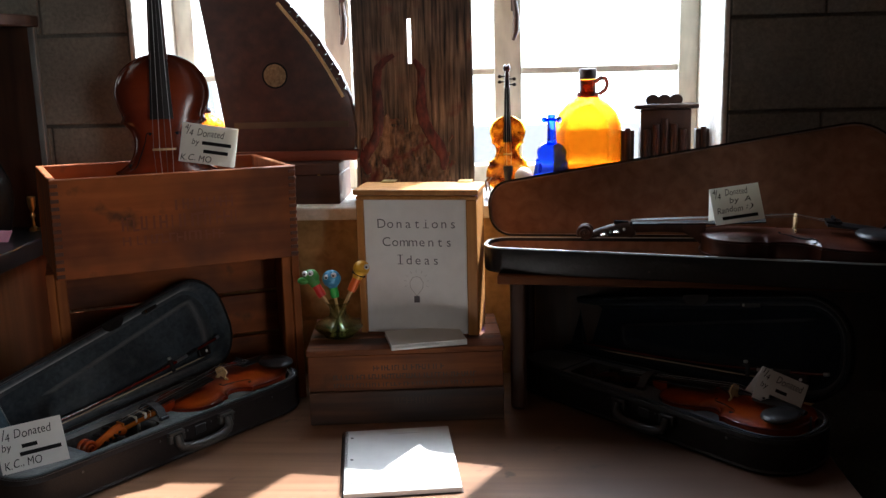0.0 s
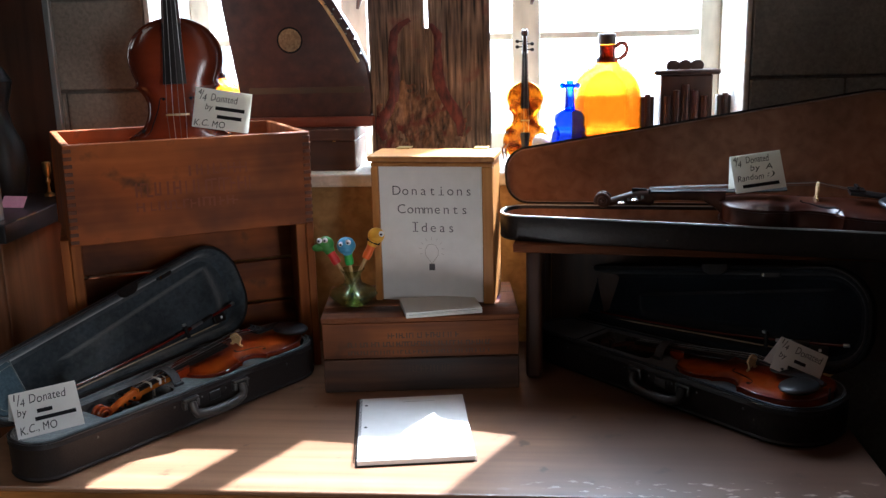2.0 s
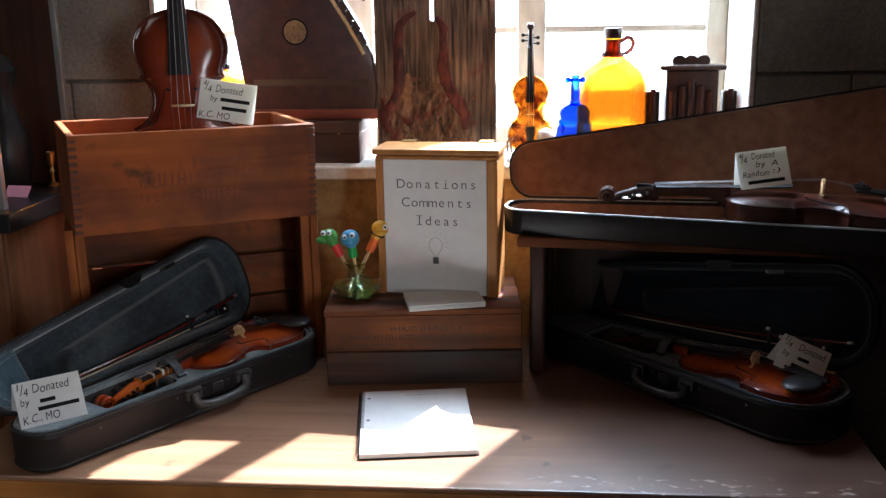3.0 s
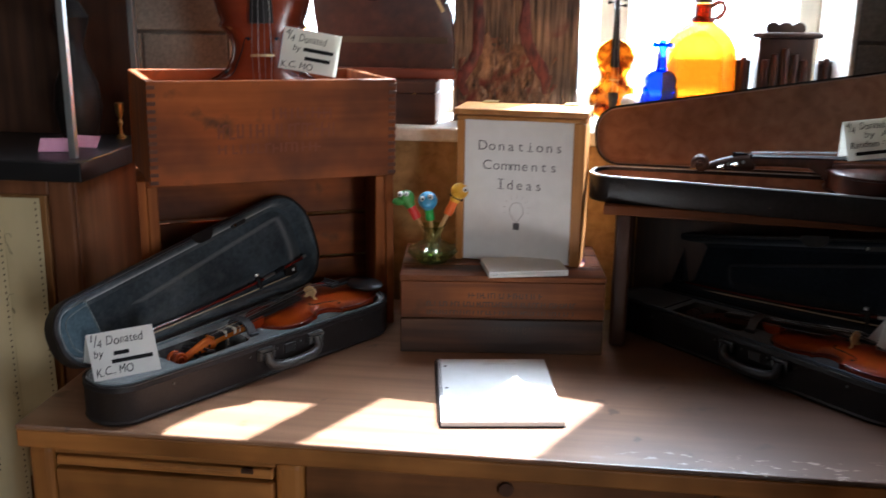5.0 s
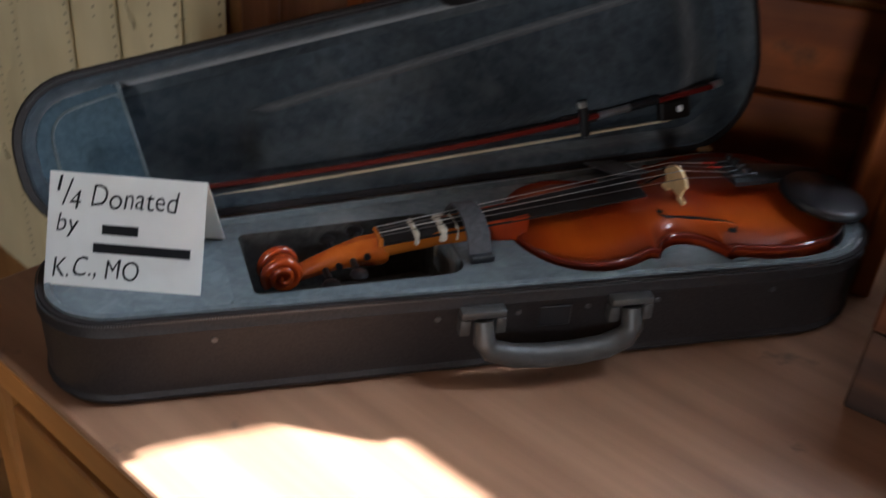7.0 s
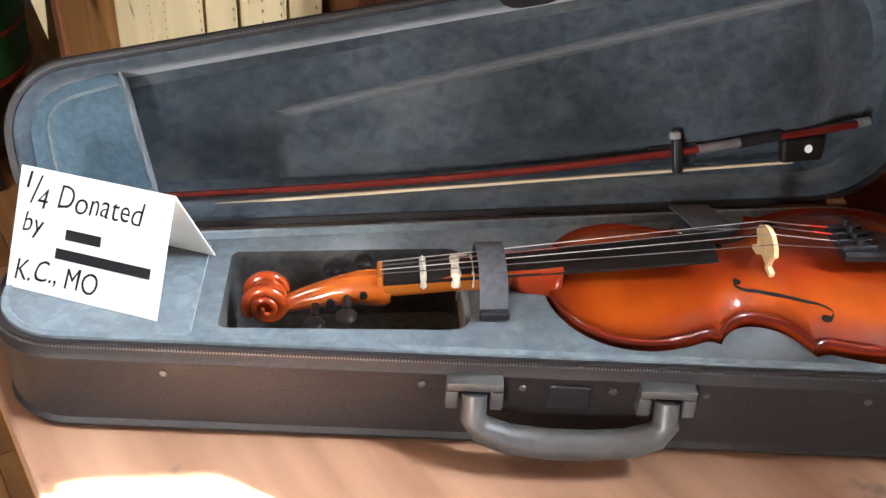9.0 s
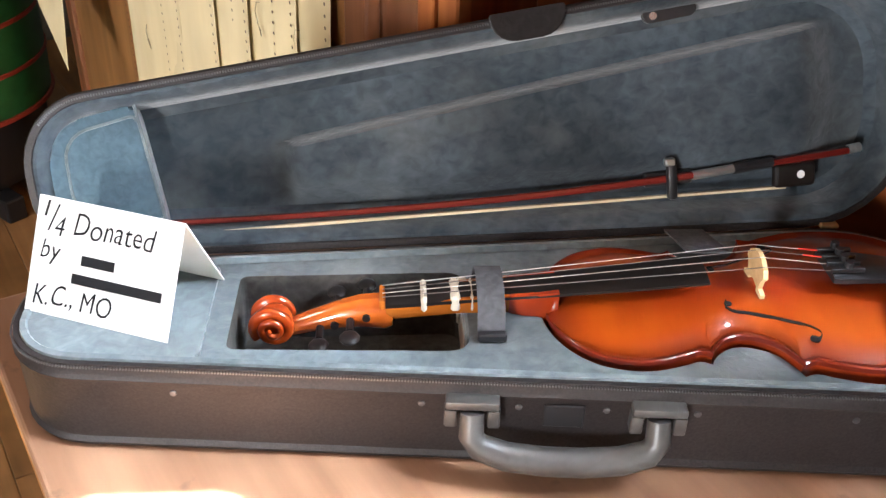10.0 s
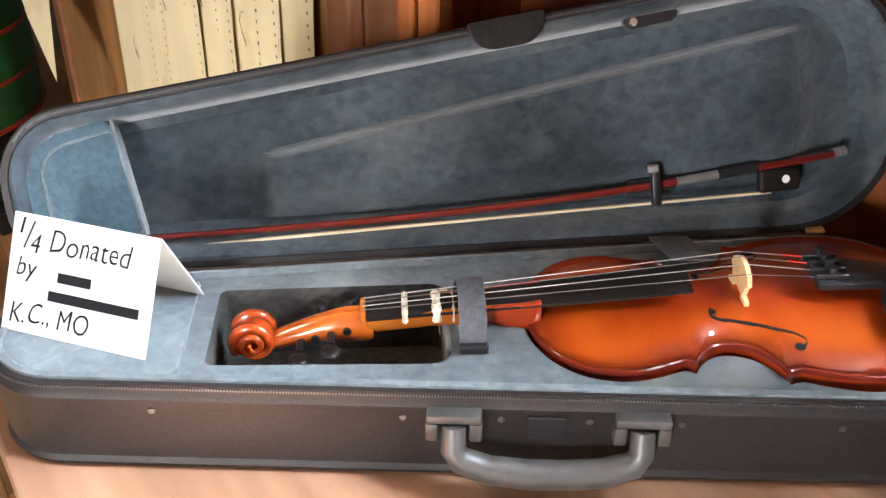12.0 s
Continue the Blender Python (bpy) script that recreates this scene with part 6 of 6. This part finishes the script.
# ---- bowl of pencils, note cards ----
vase = thing("glass_vase", "squat clear green glass vase holding novelty pencils", "vase", pose(-0.165, -0.082, DZ + 0.1575))
outer = [(0.0, 0.0), (0.024, 0.0), (0.028, 0.003), (0.043, 0.011), (0.0505, 0.020), (0.047, 0.028), (0.032, 0.036), (0.0195, 0.042), (0.0165, 0.052), (0.0185, 0.064), (0.025, 0.073)]
part("glass", lathe(outer + [(r - 0.0025 if r > 0.003 else 0, z + (0.006 if z < 0.01 else 0.0)) for r, z in reversed(outer)], 40), G_GREEN, vase, smooth=True)
part("foot", lathe([(0, 0.0), (0.030, 0.0), (0.032, 0.003), (0.028, 0.0062), (0, 0.0062)], 32), G_GREEN, vase, smooth=True)


def pencil(tip, foot, colours, kind):
    tip, foot = Vector(tip), Vector(foot)
    p = thing("novelty_pencil", {"g": "pencil with a green bug-eyed rubber topper", "b": "pencil with a blue bug-eyed rubber topper", "y": "pencil with a yellow striped rubber topper"}[kind], "pencil", Matrix.Translation(foot), group="novelty pencils")
    d = tip - foot
    n = d.normalized()
    part("shaft", tube([(0, 0, 0), d * 0.62], 0.0038, 6), M_MAPLE, p)
    part("collar", tube([d * 0.60, d * 0.66, d * 0.72, d * 0.80], [0.0085, 0.0095, 0.0085, 0.0095], 12), colours[1], p, smooth=True)
    bm = bmesh.new()
    c = d * 0.92
    turn = Matrix.Translation(c)
    bmesh.ops.create_uvsphere(bm, u_segments=18, v_segments=12, radius=0.0185 if kind == "b" else 0.0165, matrix=turn @ Matrix.Diagonal((1.05, 1, 1, 1)))
    bmesh.ops.create_uvsphere(bm, u_segments=14, v_segments=10, radius=0.011, matrix=Matrix.Translation(c + Vector((-0.014 if kind == "g" else 0.0, -0.008, -0.006))) @ Matrix.Diagonal((1.2, 1, 0.7, 1)))
    tube([d * 0.78, c], [0.010, 0.014], 12, bm=bm)
    part("head", bm, colours[0], p, smooth=True)
    for ex, ez in {"g": ((-0.010, 0.010), (0.002, 0.011)), "b": ((-0.008, 0.006), (0.007, 0.010)), "y": ((0.013, 0.006),)}[kind]:
        bm = bmesh.new()
        bmesh.ops.create_uvsphere(bm, u_segments=12, v_segments=8, radius=0.0058, matrix=Matrix.Translation(c + Vector((ex, -0.0125, ez))))
        e = part("eye", bm, M_WHITE, p, smooth=True)
        bm = bmesh.new()
        bmesh.ops.create_uvsphere(bm, u_segments=10, v_segments=6, radius=0.0024, matrix=Matrix.Translation(c + Vector((ex, -0.0174, ez))))
        part("pupil", bm, M_INK, e, smooth=True)
    if kind == "y":
        for t in (0.83, 0.87):
            part("stripe", tube([d * t, d * (t + 0.012)], 0.0149, 14), M_INK, p)
    if kind == "b":
        part("mouth", tube([c + Vector((-0.008, -0.0145, -0.004)), c + Vector((0, -0.0165, -0.008)), c + Vector((0.008, -0.0145, -0.004))], 0.0013, 6), M_WHITE, p)


VB = Vector((-0.165, -0.082, DZ + 0.1575))
pencil((-0.225, -0.075, 1.052), VB + Vector((0.012, 0.0, 0.008)), (M_RUBGREEN, M_RUBRED), "g")
pencil((-0.176, -0.085, 1.050), VB + Vector((0.004, 0.012, 0.008)), (M_RUBBLUE, M_RUBGRN2), "b")
pencil((-0.107, -0.078, 1.072), VB + Vector((-0.014, -0.004, 0.008)), (M_RUBYEL, M_RUBORANGE), "y")

nc = thing("note_cards", "small stack of white note cards on the crate", "cards", pose(-0.042, -0.188, DZ + 0.1575, 0, 0, 14.5))
for k in range(6):
    part("note_card", box(0.0, 0.152, 0.0, 0.101, 0, 0.0019), M_CARD, nc, m=pose(0.0006 * math.sin(k * 2.1), 0.0012 * math.cos(k * 1.7), 0.002 * k, 0, 0, 0.8 * math.sin(k * 1.9)))

# ---- listing paper pinned to the cabinet ----
def listing(x0, x1, z0, z1, y, lean, seed):
    rng = random.Random(seed)
    p = thing("listing_paper", "yellowed continuous listing paper with punched edges, pinned to the cabinet", "paper", pose(x1, y, z1, 0, lean, 0), group="listing paper strips")
    w, h = x1 - x0, z1 - z0
    bm = bmesh.new()
    n = 14
    rows = []
    for i in range(n + 1):
        z = -h * i / n
        rows.append([bm.verts.new((-w * (1 - j / 4), -0.002 * math.sin(i * 0.7 + j) - 0.001 * rng.random(), z)) for j in range(5)])
    for a, b in zip(rows, rows[1:]):
        for j in range(4):
            bm.faces.new((a[j], a[j + 1], b[j + 1], b[j]))
    r = bmesh.ops.extrude_face_region(bm, geom=list(bm.faces))
    bmesh.ops.translate(bm, vec=(0, 0.0006, 0), verts=[v for v in r["geom"] if isinstance(v, bmesh.types.BMVert)])
    part("sheet", bm, M_ROLL, p, smooth=True)
    dot = bmesh.new()
    for i in range(int(h / 0.0127)):
        for x in (-0.006, -w + 0.006):
            vs = [dot.verts.new((x + 0.0022 * math.cos(k * 1.047), -0.0042, -0.008 - i * 0.0127 + 0.0022 * math.sin(k * 1.047))) for k in range(6)]
            dot.faces.new(vs)
    tagged(part("punched_hole", dot, M_DARK, p), kind="stuff")
    for k in range(int(h / 0.16)):
        z = -0.05 - k * 0.15 - rng.random() * 0.05
        x = -w * (0.35 + 0.3 * rng.random())
        pts = [(x + 0.012 * math.cos(t * 1.1 + k) * (0.6 + 0.4 * math.sin(t)), -0.0044, z + 0.014 * math.sin(t * 0.9 + k) - 0.004 * t) for t in range(8)]
        part("pencil_mark", tube(pts, 0.0006, 4), M_PENCIL, p)
    return p


listing(-1.07, -0.922, 0.44, 1.042, -0.205, 0.3, 1)
listing(-1.19, -1.00, 0.30, 1.046, -0.2085, 0.2, 2)
listing(-1.30, -1.13, 0.36, 1.048, -0.212, 0.0, 3)
listing(-1.47, -1.24, 0.31, 1.048, -0.2155, -0.4, 4)
listing(-1.675, -1.39, 0.26, 1.045, -0.213, 0.3, 5)
for x, z, a in ((-1.078, 1.034, 4), (-1.156, 0.605, 20)):
    solo("red_tape", box(-0.024, 0.024, -0.0006, 0.0, -0.008, 0.008), M_TAPE, "short strip of red tape on the paper", "tape", pose(x, -0.2185, z, 0, -a, 0), group="red tape strips")

# ---- glass showcase on the cabinet ----
vt = thing("showcase", "glass showcase with aluminium corner posts and dark interior", "showcase", pose(-1.954, -0.178, 1.1175))
for x, y in ((1.088, 0.0), (0.0, 0.0), (1.088, 0.30), (0.0, 0.30)):
    part("post", box(x, x + 0.014, y, y + 0.014, 0, 0.45, 0.001), M_ALU, vt, "aluminium corner post")
part("front_pane", box(0.0145, 1.0875, 0.004, 0.008, 0.001, 0.45), G_PANE, vt)
part("side_pane", box(1.093, 1.097, 0.0145, 0.2995, 0.001, 0.45), G_PANE, vt)
part("back_panel", box(0.0145, 1.0875, 0.302, 0.31, 0.001, 0.45), M_DARK, vt, "dark back panel")
part("side_panel", box(0.003, 0.009, 0.0145, 0.2995, 0.001, 0.45), M_DARK, vt)
part("top_cover", box(-0.005, 1.107, -0.005, 0.32, 0.4505, 0.475, 0.003), M_DARK, vt, "dark wooden cover")
solo("pink_slip", box(-0.03, 0.03, -0.0005, 0.0005, 0, 0.032), M_PINK, "pink paper slip in the showcase", "paper", pose(-0.935, -0.11, 1.118, -40, 0, 12))
solo("pink_slip", box(-0.028, 0.028, -0.0005, 0.0005, 0, 0.028), M_PINK, "small pink paper slip in the showcase", "paper", pose(-0.902, -0.045, 1.118, -40, 0, -8))
solo("black_vase", lathe([(0, 0), (0.035, 0), (0.042, 0.03), (0.050, 0.07), (0.045, 0.12), (0.028, 0.16), (0.020, 0.20), (0.030, 0.235), (0.036, 0.26), (0.020, 0.29), (0, 0.30)], 36), M_EBONY, "glossy black vase in the showcase", "vase", pose(-0.955, 0.045, 1.1182), smooth=True)
solo("brass_trophy", lathe([(0, 0), (0.016, 0), (0.016, 0.006), (0.006, 0.012), (0.004, 0.03), (0.009, 0.04), (0.005, 0.05), (0.012, 0.066), (0.014, 0.09), (0.011, 0.092), (0, 0.07)], 24), M_BRASS, "small brass trophy cup in the showcase", "trophy", pose(-0.882, 0.085, 1.1182) @ Matrix.Diagonal((0.7, 0.7, 0.85, 1)), smooth=True)

# ---- beyond the desk ----
dr = thing("painted_drum", "large green drum with red bands on a dark stand", "drum", pose(-2.52, -0.50, 0))
part("shell", lathe([(0, 0.235), (0.28, 0.235), (0.284, 0.30), (0.284, 0.52), (0.28, 0.62), (0, 0.62)], 48), M_GREENP, dr, smooth=True)
for z in (0.24, 0.345, 0.455, 0.60):
    part("band", lathe([(0.281, z - 0.005), (0.287, z - 0.005), (0.288, z), (0.287, z + 0.005), (0.281, z + 0.005)], 48), M_REDP, dr, "thin red band", smooth=True)
part("stand", lathe([(0, 0.06), (0.24, 0.06), (0.255, 0.1), (0.262, 0.234), (0, 0.234)], 40), M_BLACK, dr, "dark drum stand", smooth=True)
for a in (20, 140, 260):
    part("foot", box(0.17, 0.30, -0.025, 0.025, 0, 0.06, 0.006, 2), M_BLACK, dr, m=pose(0, 0, 0, 0, 0, a))
solo("loose_paper", slab([(0.155, -0.512), (0.09, -0.394), (0.0, 0.0), (-0.28, 0.0), (-0.2, -0.40), (-0.065, -0.46)], -0.0004, 0.0004), M_ROLL, "loose sheet hanging from the cabinet edge", "paper", pose(-1.9, -0.2045, 1.045, 77.6, 0, 0))

# ---- floor boards ----
floor_ob = bpy.data.objects["floor"]
fb = finish("floor_board", box(-0.75, 0.75, -0.0395, 0.0395, -0.004, 0.014, 0.0015), M_FLOOR)
hf = finish("floor_board", box(-0.25, 0.25, -0.0395, 0.0395, -0.004, 0.014, 0.0015), M_FLOOR)
for r in range(26):
    y = -1.75 + r * 0.08
    if r % 2:
        part("floor_board", hf, None, floor_ob, m=pose(-3.148, y, -0.0135))
    for k in range(3):
        part("floor_board", fb, None, floor_ob, m=pose(-2.646 + 1.502 * k + (0.502 if r % 2 else 0), y, -0.0135))

# ---- blocks of the window wall ----
blk = finish("block", box(-0.197, 0.197, 0, 0.02, -0.097, 0.097, 0.003, 2), M_BLOCK)
for r in range(7):
    for k in range(3):
        for base, sgn in ((WX0 - 0.2, -1), (WX1 + 0.2, 1)):
            x = base + sgn * (0.402 * k + (0.0 if r % 2 else 0.2))
            part("block", blk, None, wall, m=pose(x, W0 - 0.004, 0.842 + r * 0.2016))
for r in range(0, 7, 2):
    hb2 = finish("half_block", box(-0.097, 0.097, 0, 0.02, -0.097, 0.097, 0.003, 2), M_BLOCK)
    for x in (WX0 - 0.1, WX1 + 0.1):
        part("half_block", hb2, None, wall, m=pose(x, W0 - 0.004, 0.842 + r * 0.2016))
